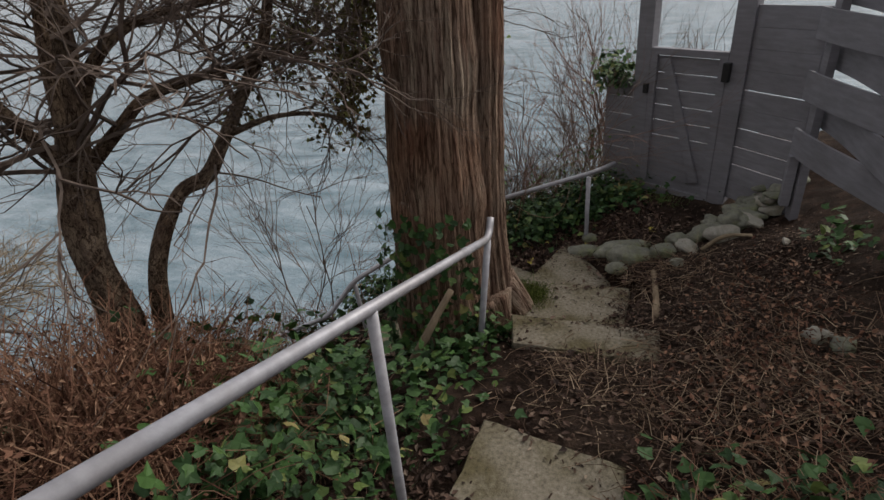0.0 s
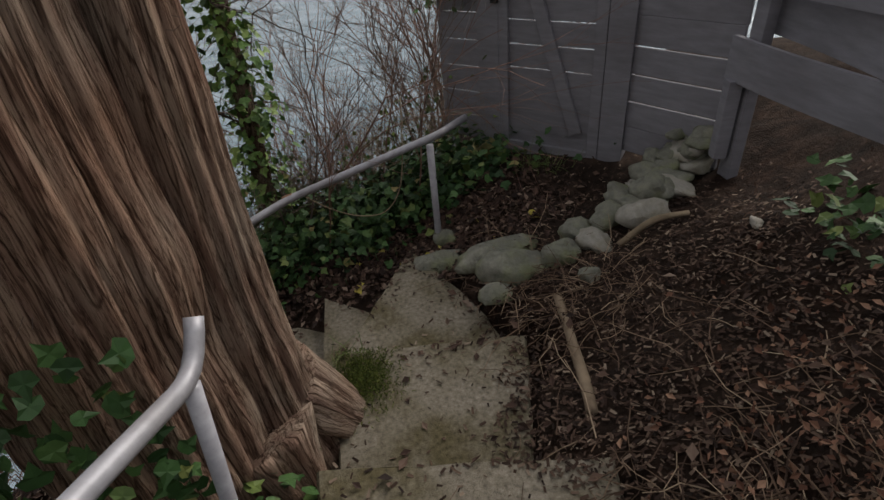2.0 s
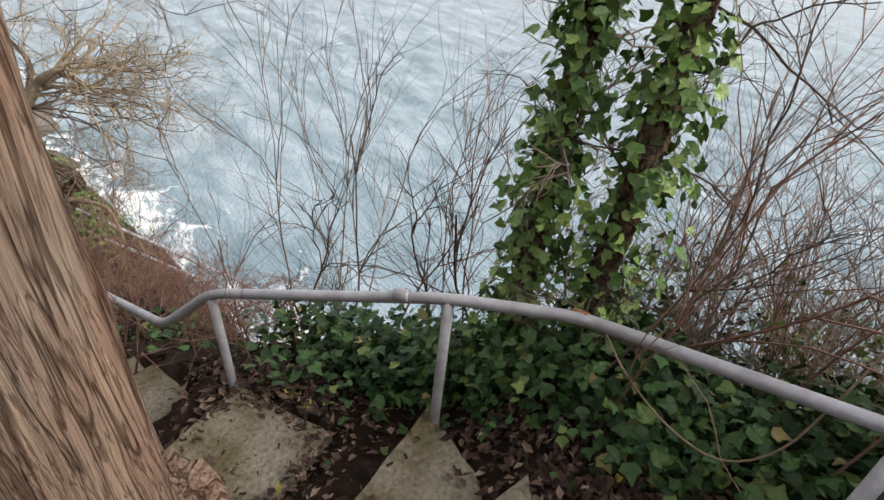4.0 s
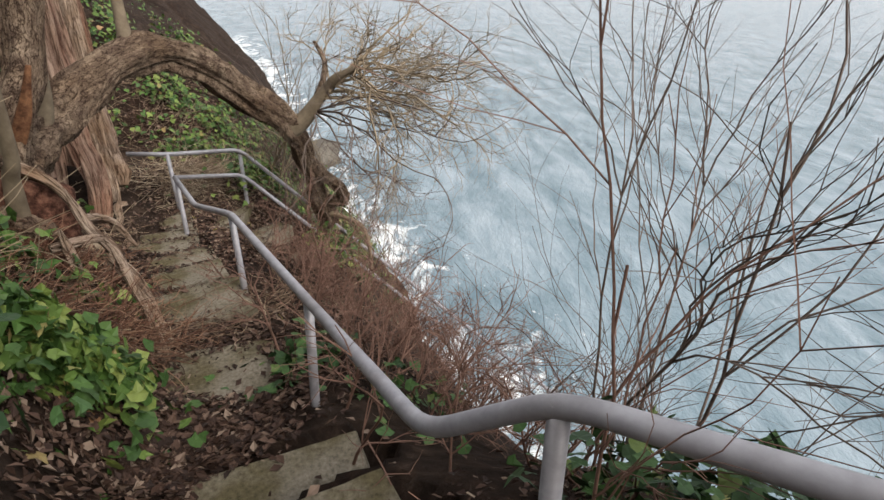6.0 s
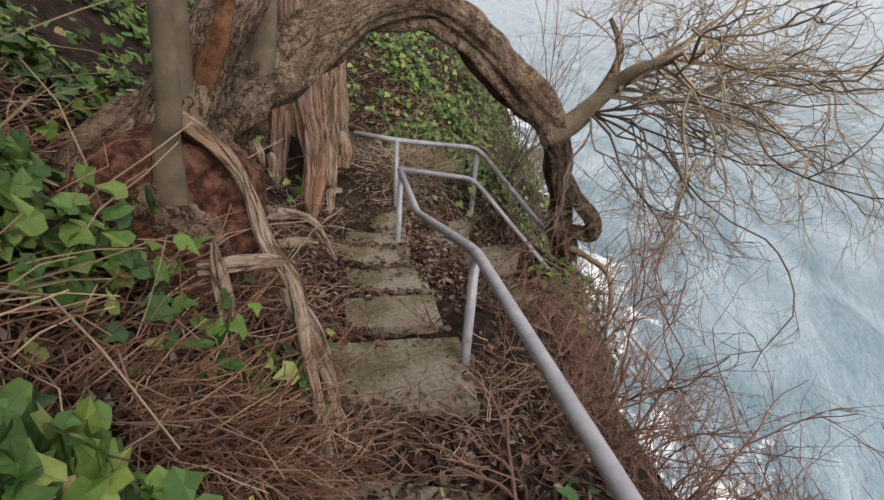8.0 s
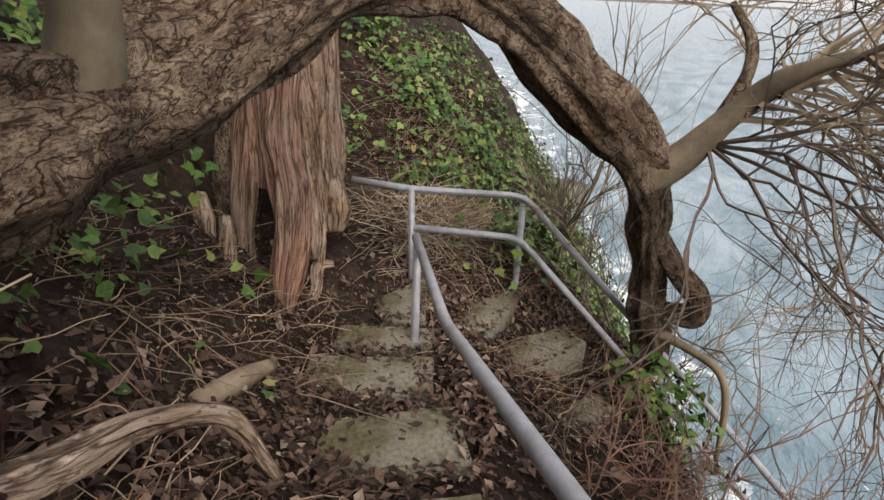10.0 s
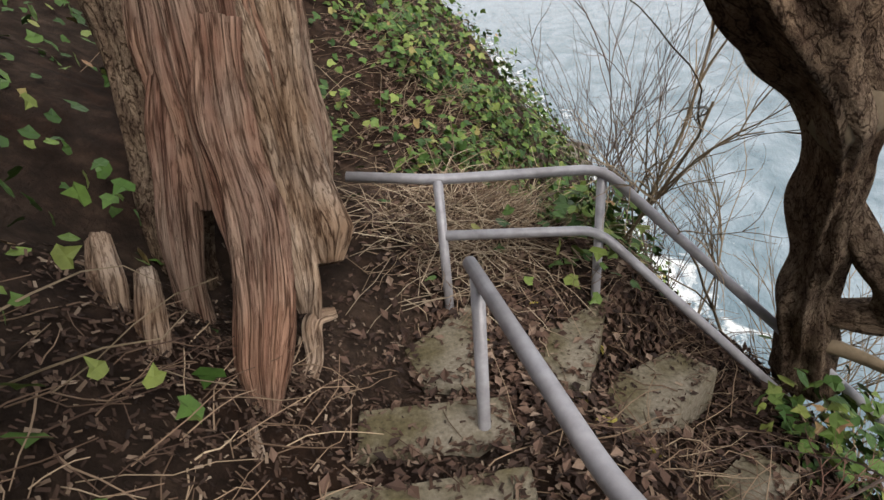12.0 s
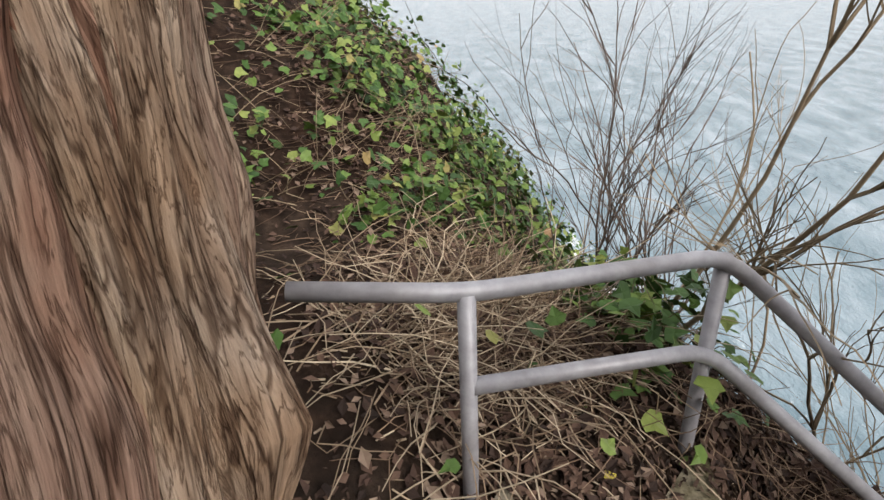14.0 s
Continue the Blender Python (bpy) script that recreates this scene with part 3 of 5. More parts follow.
GL, GR = (0.79, 6.02), (1.40, 5.64)
gate = thing("garden_gate", (1.1, 5.83, -0.05), "closed grey painted board gate with narrow gaps", "gate")
for k in range(-1, 8):
    z = -0.03 + k * 0.15
    board("gate_board", GL, GR, z, z + (0.1515 if k < 2 else 0.142), gate, 0.022)
for t0, t1 in ((0.0, 0.1), (0.9, 1.0)):
    board("stile", along(GL, GR, t0), along(GL, GR, t1), -0.19, 1.2, gate, 0.03, 0.026)
board("bottom_rail", along(GL, GR, 0.1), along(GL, GR, 0.9), -0.19, -0.1, gate, 0.03, 0.027)
board("top_rail", GL, GR, 1.175, 1.235, gate, 0.06, 0.01)
bm = bmesh.new()
gd = Vector((GR[0] - GL[0], GR[1] - GL[1], 0))
mid = Vector((*along(GL, GR, 0.5), 0.58)) + Vector((gd.y, -gd.x, 0)).normalized() * 0.027
add_box(bm, (0.085, 0.026, 1.2), Matrix.Translation(mid) @ Matrix.Rotation(math.atan2(gd.y, gd.x), 4, "Z") @ Matrix.Rotation(radians(-20), 4, "Y"), 0.004)
under(part("brace", bm, M_PAINT), gate)
for z in (0.86,):
    bm = bmesh.new()
    p = Vector((*along(GL, GR, -0.02), z)) + Vector((gd.y, -gd.x, 0)).normalized() * 0.05
    add_box(bm, (0.05, 0.03, 0.09), Matrix.Translation(p) @ Matrix.Rotation(math.atan2(gd.y, gd.x), 4, "Z"), 0.005)
    under(part("hinge", bm, M_IRON, None, "black iron hinge"), gate)
bm = bmesh.new()
p = Vector((*along(GL, GR, 1.02), 1.08)) + Vector((gd.y, -gd.x, 0)).normalized() * 0.07
add_box(bm, (0.06, 0.05, 0.16), Matrix.Translation(p) @ Matrix.Rotation(math.atan2(gd.y, gd.x), 4, "Z"), 0.008)
under(part("latch", bm, M_IRON, None, "black iron latch"), gate)

arch_frame = thing("gate_frame", (1.1, 5.83, -0.2), "grey painted timber gate posts with a cross beam", "gate frame")
for t, z0, z1 in ((-0.1, -0.35, 2.25), (1.115, -0.5, 2.2)):
    a, b = along(GL, GR, t - 0.108), along(GL, GR, t + 0.108)
    board("post", a, b, z0, z1, arch_frame, 0.11, -0.01)
board("beam", along(GL, GR, -0.4), along(GL, GR, 1.35), 1.9, 2.05, arch_frame, 0.05, 0.06)

left_panel = thing("fence_panel", (0.5, 6.2, -0.1), "low grey boarded fence panel beside the gate", "fence panel")
PL0, PL1 = along(GL, GR, -0.66), along(GL, GR, -0.19)
for k in range(6):
    z = -0.14 + k * 0.178
    board("fence_board", PL0, PL1, z, z + 0.17, left_panel, 0.025, 0.004 * (k % 2))
board("post", along(PL0, PL1, 0.0), along(PL0, PL1, 0.12), -0.3, 0.93, left_panel, 0.03, -0.03)

right_panel = thing("fence_panel", (1.75, 5.35, 0.2), "tall grey boarded fence panel with slits over stones", "fence panel")
PR0, PR1 = along(GL, GR, 1.2), (1.92, 5.08)
for k in range(-1, 9):
    z = 0.12 + k * 0.165
    board("fence_board", PR0, PR1, z, z + (0.154 if k in (0, 1, 2, 4) else 0.164), right_panel, 0.025, 0.0, None, -0.02)

louvre = thing("louvred_fence", (2.05, 4.4, 0.5), "grey fence of wide boards woven in and out", "fence")
F0, F1 = Vector((1.93, 5.02, 0)), Vector((2.28, 3.1, 0))
fd = (F1 - F0).normalized()
for k in range(7):
    bm = bmesh.new()
    side = Vector((fd.y, -fd.x, 0))
    rings = []
    for j in range(25):
        u = -0.04 + 3.12 * j / 24
        c = F0 + fd * u + side * (0.075 * (1 if k % 2 == 0 else -1) * math.cos(math.pi * u / 1.55)) + Vector((0, 0, 0.56 + k * 0.215))
        rings.append([bm.verts.new(c + side * a + Vector((0, 0, b))) for a, b in ((-0.012, 0.0), (0.012, 0.0), (0.012, 0.21), (-0.012, 0.21))])
    for a, b in zip(rings, rings[1:]):
        for i in range(4):
            bm.faces.new((a[i], a[(i + 1) % 4], b[(i + 1) % 4], b[i]))
    bm.faces.new(rings[0])
    bm.faces.new(rings[-1][::-1])
    bmesh.ops.recalc_face_normals(bm, faces=bm.faces)
    under(part("fence_board", bm, M_PAINT), louvre)
for t in (0.0, 1.53, 3.0):
    p = F0 + fd * t
    q = p + fd * 0.09
    board("post", (p.x, p.y), (q.x, q.y), 0.0, 2.15, louvre, 0.06, 0.0)
bm = bmesh.new()
add_box(bm, (0.07, 0.07, 0.42), Matrix.Translation((1.86, 4.98, 0.36)), 0.006)
under(part("stub_post", bm, M_PAINT), louvre)
bm = bmesh.new()
add_box(bm, (0.16, 0.3, 0.09), Matrix.Translation((0.62, 5.86, -0.14)) @ Matrix.Rotation(radians(-58), 4, "Z"), 0.008)
tagged(part("timber_block", bm, M_MOSSWOOD), "mossy timber block lying before the gate", "timber")

# ---------------------------------------------------------------- stones


def stone(x, y, r, sx, sy, sz, rot, mat, seed, sink=0.35, name="stone", label="rounded grey beach stone bedded in soil", z=None, edge=0.09):
    bm = bmesh.new()
    bmesh.ops.create_icosphere(bm, subdivisions=3, radius=1.0)
    off = Vector((seed * 3.1, seed * 1.7, seed * 0.9))
    sr = random.Random(seed * 7 + 1)
    cuts = [(Vector((sr.gauss(0, 1), sr.gauss(0, 1), sr.gauss(0, 1))).normalized(), sr.uniform(0.6, 0.84)) for _ in range(10)]
    for v in bm.verts:
        for c, far in cuts:
            over = v.co.dot(c) - far
            if over > 0:
                v.co -= c * over
        k = 1 + 0.3 * noise.noise(v.co * 0.9 + off) + 0.2 * abs(noise.noise(v.co * 1.9 + off)) + edge * noise.noise(v.co * 4.0 + off) + edge * 0.7 * noise.noise(v.co * 9.0 + off)
        v.co = Vector((v.co.x * sx, v.co.y * sy, v.co.z * sz)) * r * k * 1.12
    ob = part(name, bm, mat, smooth=True)
    ob.location = (x, y, (ground_z(x, y) if z is None else z) + r * sz * (1 - 2 * sink) * 0.8)
    ob.rotation_euler = (0, 0, radians(rot))
    return tagged(ob, label, "stone", "stones along the path")


STONES = [
    (0.67, 4.78, 0.15, 1.5, 0.75, 0.6, 25, 0), (0.74, 4.56, 0.135, 1.25, 0.9, 0.65, 5, 0), (0.34, 4.90, 0.12, 1.2, 0.85, 0.65, 10, 0), (0.62, 4.38, 0.075, 1.1, 0.9, 0.6, 20, 0),
    (0.96, 4.60, 0.105, 1.0, 0.95, 0.7, 0, 0), (1.10, 4.78, 0.10, 1.1, 0.8, 0.7, 40, 0), (1.27, 4.82, 0.10, 1.2, 0.8, 0.7, 15, 0), (1.16, 4.64, 0.09, 0.9, 1.1, 0.7, 30, 1), (1.42, 4.71, 0.11, 1.2, 0.85, 0.75, 10, 1),
    (0.37, 5.12, 0.075, 1.1, 0.9, 0.7, 0, 0),
]
for k, (x, y, r, sx, sy, sz, rot, pale) in enumerate(STONES):
    stone(x, y, r, sx, sy, sz, rot, M_PALEROCK if pale else M_ROCK, k + 1)
rnd = random.Random(5)
for k in range(48):
    t = rnd.random()
    x, y = 1.38 + 0.5 * t + rnd.uniform(-0.12, 0.14), 4.88 + 0.42 * t + rnd.uniform(-0.1, 0.12)
    stone(x, y, rnd.uniform(0.045, 0.1), rnd.uniform(1.0, 1.5), rnd.uniform(0.7, 1.0), rnd.uniform(0.5, 0.75), rnd.uniform(0, 180), M_ROCK if rnd.random() < 0.8 else M_PALEROCK, 30 + k, 0.2,
          z=ground_z(x, y) + 0.01 + 0.24 * rnd.random() * t, label="grey stone in a loose heap by the fence")
for k, (x, y, r, pale) in enumerate(((1.64, 3.03, 0.06, 1), (1.72, 2.93, 0.06, 0), (1.75, 4.3, 0.03, 1), (2.2, 3.3, 0.12, 0), (1.05, 4.35, 0.05, 0))):
    stone(x, y, r, 1.2, 0.9, 0.8, 40 * k, M_PALEROCK if pale else M_ROCK, 80 + k, 0.25)
for k in range(12):
    d = rnd.random()
    stone(-18.5 - 9 * d, 1.7 - 4.0 * d + rnd.uniform(-0.5, 0.5), rnd.uniform(0.5, 1.2), rnd.uniform(1, 1.5), rnd.uniform(0.7, 1.1), rnd.uniform(0.5, 0.8), rnd.uniform(0, 180), M_CLIFF, 100 + k, 0.4, "shore_rock",
          "dark wet rock at the shore", z=SEA_Z + 0.05, edge=0.3)

# ---------------------------------------------------------------- trees


def trunk_mesh(pts, radii, seg, seed, ridges=0, depth=0.0, wob=0.15, per=6):
    line = smooth_line(pts, per)
    n = len(line)
    rr = [float(np.interp(k / (n - 1) * (len(radii) - 1), range(len(radii)), radii)) for k in range(n)]
    return tube_data(line, rr, seg, wob, seed, True, ridges, depth)


def add_grain(me, seg, r):
    """Keep the way round and along a stem on its points, for the grain of the bark."""
    co = np.array([v.co for v in me.vertices]).reshape(-1, seg, 3)
    mid = co.mean(1)
    run = np.r_[0, np.cumsum(np.linalg.norm(np.diff(mid, axis=0), axis=1))]
    a = np.arange(seg) * 2 * math.pi / seg
    out = np.zeros_like(co)
    out[:, :, 0], out[:, :, 1], out[:, :, 2] = r * np.cos(a), r * np.sin(a), run[:, None]
    at = me.attributes.new("grain", "FLOAT_VECTOR", "POINT")
    at.data.foreach_set("vector", out.astype(np.float32).ravel())
    return me


def wood(name, pts, radii, mat, parent, seg=12, seed=0, ridges=0, depth=0.0, wob=0.15, per=6, label=""):
    v, f = trunk_mesh(pts, radii, seg, seed, ridges, depth, wob, per)
    ob = new(name, add_grain(mesh_of(name, v, f, mat, True), seg, sum(radii) / len(radii)))
    under(ob, parent)
    return tagged(ob, label)


def twigs(heap, p, d, length, r, level, rnd, spread=0.6, gravity=0.0, kinds=3, wander=0.25, seg=4):
    """A branch that forks on its way. All branches go into one heap."""
    n = 7 if level > 1 else 5
    pts = [Vector(p)]
    d = Vector(d).normalized()
    for k in range(n):
        d = (d + Vector((rnd.gauss(0, wander), rnd.gauss(0, wander), rnd.gauss(0, wander) - gravity)) * 0.75).normalized()
        pts.append(pts[-1] + d * length / n)
    heap.tube(pts, r, r * 0.45, seg if level > 1 else 3)
    if level <= 0:
        return
    for k in range(kinds):
        i = rnd.randint(1, n)
        q = pts[i]
        e = (pts[i] - pts[i - 1]).normalized()
        side = Vector((rnd.gauss(0, 1), rnd.gauss(0, 1), rnd.gauss(0, 0.7))).normalized()
        twigs(heap, q, (e + side * spread * rnd.uniform(0.6, 1.5)), length * rnd.uniform(0.5, 0.75), r * (0.62 if i < n else 0.5), level - 1, rnd, spread, gravity, kinds, wander, seg)


def bare_bush(x, y, n, height, r, seed, mat, label, lean=(0, 0, 0), level=3, spread=0.5, sprawl=0.35, name="bare_bush", kinds=3):
    rnd = random.Random(seed)
    bush = thing(name, (x, y, ground_z(x, y)), label, "bush")
    crown = Heap()
    for k in range(n):
        px, py = x + rnd.gauss(0, sprawl), y + rnd.gauss(0, sprawl)
        d = Vector((rnd.gauss(0, 0.25) + lean[0], rnd.gauss(0, 0.25) + lean[1], 1 + lean[2])).normalized()
        L = height * rnd.uniform(0.5, 0.8)
        pts = [Vector((px, py, ground_z(px, py) - 0.05))]
        for j in range(7):
            d = (d + Vector((rnd.gauss(0, 0.1), rnd.gauss(0, 0.1), rnd.gauss(0, 0.06)))).normalized()
            pts.append(pts[-1] + d * L / 7)
        rr = r * rnd.uniform(0.7, 1.2)
        v, f = tube_data(pts, [rr * (1 - 0.07 * j) for j in range(8)], 6, caps=False)
        under(new("stem", mesh_of("stem", v, f, mat, True)), bush)
        for j in range(kinds + 2):
            i = rnd.randint(2, 7)
            e = (pts[i] - pts[i - 1]).normalized() + Vector((rnd.gauss(0, 1), rnd.gauss(0, 1), rnd.gauss(0, 0.6))).normalized() * spread
            twigs(crown, pts[i], e, L * rnd.uniform(0.4, 0.75), rr * 0.55, level - 1, rnd, spread, 0.0, kinds, 0.18)
    under(crown.make("crown", mat), bush)
    return bush


# the large cedar beside the turn
cedar = thing("cedar_tree", (-0.5, 3.36, -0.4), "large cedar with shaggy furrowed bark beside the steps", "tree")
wood("trunk", [(-0.5, 3.34, -0.75), (-0.52, 3.36, -0.3), (-0.53, 3.37, 0.2), (-0.51, 3.36, 1.0), (-0.46, 3.36, 2.4), (-0.35, 3.4, 7.5)], [0.42, 0.35, 0.31, 0.285, 0.25, 0.2], M_CEDAR, cedar, 320, 3, 30, 0.07, 0.08, 26)
wood("side_stem", [(-0.18, 3.62, -0.7), (-0.24, 3.58, -0.3), (-0.265, 3.56, 0.2), (-0.26, 3.545, 1.0), (-0.2, 3.52, 2.4), (-0.1, 3.5, 7.5)], [0.27, 0.2, 0.155, 0.135, 0.125, 0.1], M_CEDAR, cedar, 180, 9, 16, 0.1, 0.1, 26)
for k, (x, y) in enumerate(((0.02, 3.86), (-0.12, 3.96), (-0.55, 3.95), (-0.1, 3.2))):
    wood("root", [(-0.3 + 0.3 * (x + 0.3), 3.5 + 0.3 * (y - 3.5), 0.05), (x * 0.75 - 0.07, (y + 3.5) / 2, -0.2), (x, y, ground_z(x, y) - 0.06)], [0.16, 0.1, 0.05], M_CEDAR, cedar, 28, 20 + k, 8, 0.14, 0.2, 8)

# the cedar with the hollow root at the landing
cedar2 = thing("cedar_tree", (-6.25, 0.66, -1.9), "old cedar with fluted bark, bare roots and a hollow", "tree")
wood("trunk", [(-6.2, 0.7, -1.52), (-6.22, 0.7, -1.4), (-6.27, 0.66, -1.15), (-6.32, 0.62, -0.4), (-6.38, 0.58, 1.0), (-6.45, 0.5, 5.0)], [0.2, 0.22, 0.2, 0.195, 0.185, 0.16], M_CEDAR2, cedar2, 200, 31, 9, 0.24, 0.16, 20)
for k, (name, pts, rr, mat, ridges) in enumerate((
        ("root", [(-6.2, 0.76, -0.9), (-6.08, 0.8, -1.25), (-5.93, 0.94, -1.5), (-5.77, 1.02, -1.68), (-5.63, 1.07, -1.82), (-5.55, 1.11, -1.93)], [0.09, 0.1, 0.09, 0.085, 0.07, 0.03], M_CEDAR2, 7),
        ("root", [(-6.2, 0.56, -1.0), (-6.1, 0.56, -1.25), (-5.98, 0.6, -1.48), (-5.9, 0.63, -1.7), (-5.86, 0.64, -1.95)], [0.07, 0.075, 0.065, 0.055, 0.05], M_CEDAR2, 6),
        ("root", [(-6.3, 0.76, -0.8), (-6.15, 0.91, -1.35), (-6.02, 1.0, -1.58), (-5.94, 1.05, -1.72), (-5.9, 1.07, -1.8)], [0.055, 0.06, 0.055, 0.05, 0.02], M_GREYCEDAR, 5),
        ("root", [(-6.1, 0.98, -1.55), (-6.0, 1.06, -1.72), (-5.94, 1.08, -1.86)], [0.035, 0.03, 0.02], M_GREYCEDAR, 4),
        ("buttress", [(-6.42, 0.84, 3.0), (-6.4, 0.86, -0.4), (-6.36, 0.88, -1.1), (-6.28, 0.92, -1.35), (-6.22, 0.98, -1.53), (-6.17, 1.03, -1.64), (-6.12, 1.06, -1.73)], [0.06, 0.062, 0.065, 0.075, 0.09, 0.105, 0.05], M_GREYCEDAR, 7),
        ("side_stem", [(-6.62, 0.72, -2.1), (-6.64, 0.74, -1.2), (-6.66, 0.74, 0.0), (-6.72, 0.7, 5.0)], [0.12, 0.085, 0.08, 0.07], M_CEDAR, 7),
        ("side_stem", [(-6.1, 0.4, -1.9), (-6.2, 0.38, -1.3), (-6.25, 0.36, 0.0), (-6.3, 0.32, 5.0)], [0.13, 0.1, 0.09, 0.08], M_BARK, 7),
        ("root", [(-5.66, 0.72, -1.54), (-5.58, 0.8, -1.57), (-5.52, 0.84, -1.64), (-5.46, 0.88, -1.75)], [0.03, 0.036, 0.04, 0.025], M_GREYCEDAR, 5),
        ("root", [(-5.68, 0.56, -1.45), (-5.57, 0.68, -1.53), (-5.48, 0.76, -1.68)], [0.035, 0.045, 0.025], M_GREYCEDAR, 5),
        ("root", [(-6.0, 1.12, -1.86), (-5.93, 1.07, -1.86), (-5.85, 1.1, -1.95), (-5.78, 1.1, -2.0), (-5.72, 1.14, -2.12)], [0.02, 0.032, 0.026, 0.03, 0.015], M_GREYCEDAR, 3),
        ("root", [(-5.46, 1.13, -1.87), (-5.36, 1.2, -1.95), (-5.26, 1.3, -2.06)], [0.012, 0.035, 0.02], M_GREYCEDAR, 3))):
    wood(name, pts, rr, mat, cedar2, 24 + 8 * ridges, 50 + k, ridges, 0.2, 0.3, 12)

# the tree that arches over the path
arch = thing("arching_tree", (-3.6, 1.72, -0.9), "gnarled bare tree arching over the path to the cliff", "tree")
wood("trunk", [(-3.45, 1.72, -0.98), (-3.68, 1.66, -0.8), (-4.1, 1.57, -0.72), (-4.5, 1.5, -0.7), (-4.87, 1.57, -0.58), (-5.22, 1.72, -0.42), (-5.6, 1.9, -0.4), (-5.9, 2.14, -0.6), (-6.1, 2.36, -0.85), (-6.34, 2.6, -1.13), (-6.5, 2.72, -1.42), (-6.6, 2.76, -1.7), (-6.74, 2.83, -2.05), (-6.86, 2.94, -2.6)],
     [0.26, 0.17, 0.14, 0.135, 0.13, 0.125, 0.12, 0.125, 0.13, 0.13, 0.1, 0.085, 0.095, 0.11], M_BARK, arch, 48, 81, 9, 0.2, 0.45, 9)
wood("looped_branch", [(-6.58, 2.78, -1.6), (-6.62, 2.92, -1.78), (-6.68, 3.08, -1.98), (-6.72, 3.1, -2.12), (-6.74, 2.98, -2.14), (-6.76, 2.86, -2.12)], [0.065, 0.06, 0.065, 0.07, 0.055, 0.05], M_BARK, arch, 24, 83, 6, 0.16, 0.3, 8)
wood("limb", [(-6.33, 2.58, -1.25), (-6.38, 2.76, -1.16), (-6.4, 2.9, -1.0), (-6.42, 3.02, -0.85), (-6.35, 3.14, -0.72), (-6.25, 3.35, -0.6)], [0.1, 0.075, 0.062, 0.055, 0.05, 0.03], M_SMOOTHBARK, arch, 18, 85, 0, 0, 0.25, 7)
wood("limb", [(-3.6, 1.72, -0.8), (-3.9, 1.7, -0.5), (-4.2, 1.72, -0.15), (-4.4, 1.75, 0.7), (-4.5, 1.75, 2.0)], [0.14, 0.105, 0.09, 0.08, 0.06], M_BARK, arch, 30, 96, 6, 0.16, 0.3, 7, "rough reddish limb rising from the base")
wood("limb", [(-6.4, 2.9, -1.0), (-6.5, 3.0, -0.75), (-6.62, 3.0, -0.6), (-6.75, 2.9, -0.45)], [0.04, 0.03, 0.025, 0.015], M_BARK, arch, 12, 97, 0, 0, 0.3, 6)
for k, (pts, r) in enumerate((([(-3.56, 1.8, -1.05), (-3.48, 1.9, -0.66), (-3.46, 1.97, -0.3), (-3.48, 2.02, 1.6)], 0.029), ([(-4.42, 1.5, -0.74), (-4.42, 1.6, -0.4), (-4.4, 1.7, 0.4), (-4.4, 1.7, 1.8)], 0.04),
                              ([(-3.7, 1.72, -0.75), (-3.74, 1.76, -0.3), (-3.8, 1.8, 0.6), (-3.85, 1.8, 2.0)], 0.03), ([(-5.3, 1.75, -0.42), (-5.42, 1.7, 0.0), (-5.5, 1.65, 0.8)], 0.03))):
    wood("stem", pts, [r * 2.2, r * 1.25, r * 0.95, r * 0.8][:len(pts)], M_SMOOTHBARK, arch, 16, 87 + k, 0, 0, 0.14, 6)
wood("broken_stub", [(-3.78, 1.76, -0.62), (-3.8, 1.86, -0.42), (-3.84, 1.92, -0.2)], [0.035, 0.026, 0.01], M_RAWWOOD, arch, 16, 93, 6, 0.3, 0.4, 6, "splintered orange broken stub")
crown = Heap()
rnd = random.Random(11)
for k in range(22):
    p = Vector((-6.4, 2.95, -0.95)).lerp(Vector((-6.25, 3.35, -0.6)), rnd.random())
    d = Vector((rnd.uniform(-0.7, 1.0), rnd.uniform(0.3, 1.1), rnd.uniform(-0.2, 0.55)))
    twigs(crown, p, d, rnd.uniform(0.75, 1.25), 0.013, 4, rnd, 0.75, 0.03, 3, 0.32)
under(crown.make("crown", M_TANTWIG), arch)
crown = Heap()
for k in range(8):
    twigs(crown, (-6.4, 2.9, -1.05), (rnd.uniform(-0.2, 0.9), rnd.uniform(0.4, 1.0), rnd.uniform(-0.5, 0.2)), rnd.uniform(1.0, 1.5), 0.011, 4, rnd, 0.7, 0.06, 3, 0.32)
under(crown.make("lower_crown", M_TWIG), arch)
wood("cliff_root", [(-6.78, 2.9, -2.3), (-6.72, 3.12, -2.35), (-6.65, 3.3, -2.42), (-6.6, 3.38, -2.6), (-6.56, 3.42, -3.0)], [0.04, 0.026, 0.022, 0.02, 0.016], M_TANTWIG, arch, 12, 95, 0, 0, 0.3, 6)

# the rotten root plate under the arching tree, with its bare roots
plate = thing("rotten_stump", (-3.6, 1.86, -1.0), "red-brown rotten stump face framed by twisted bare roots", "stump")
bm = bmesh.new()
bmesh.ops.create_uvsphere(bm, u_segments=48, v_segments=32, radius=1.0)
for v in bm.verts:
    c = v.co.copy()
    dent = max(0.0, 1 - ((c - Vector((0.42, 0.75, 0.3))).length / 0.75) ** 2)
    k = 1 + 0.16 * noise.noise(c * 1.7) + 0.09 * noise.noise(c * 4.5) + 0.06 * noise.noise(c * 11) - 0.5 * dent
    v.co = Vector((c.x * 0.36 - 3.58, c.y * 0.24 + 1.78, c.z * 0.3 - 0.95)) + Vector((c.x * 0.36, c.y * 0.24, c.z * 0.3)) * (k - 1)
under(part("heart", bm, M_ROTTEN, smooth=True), plate)
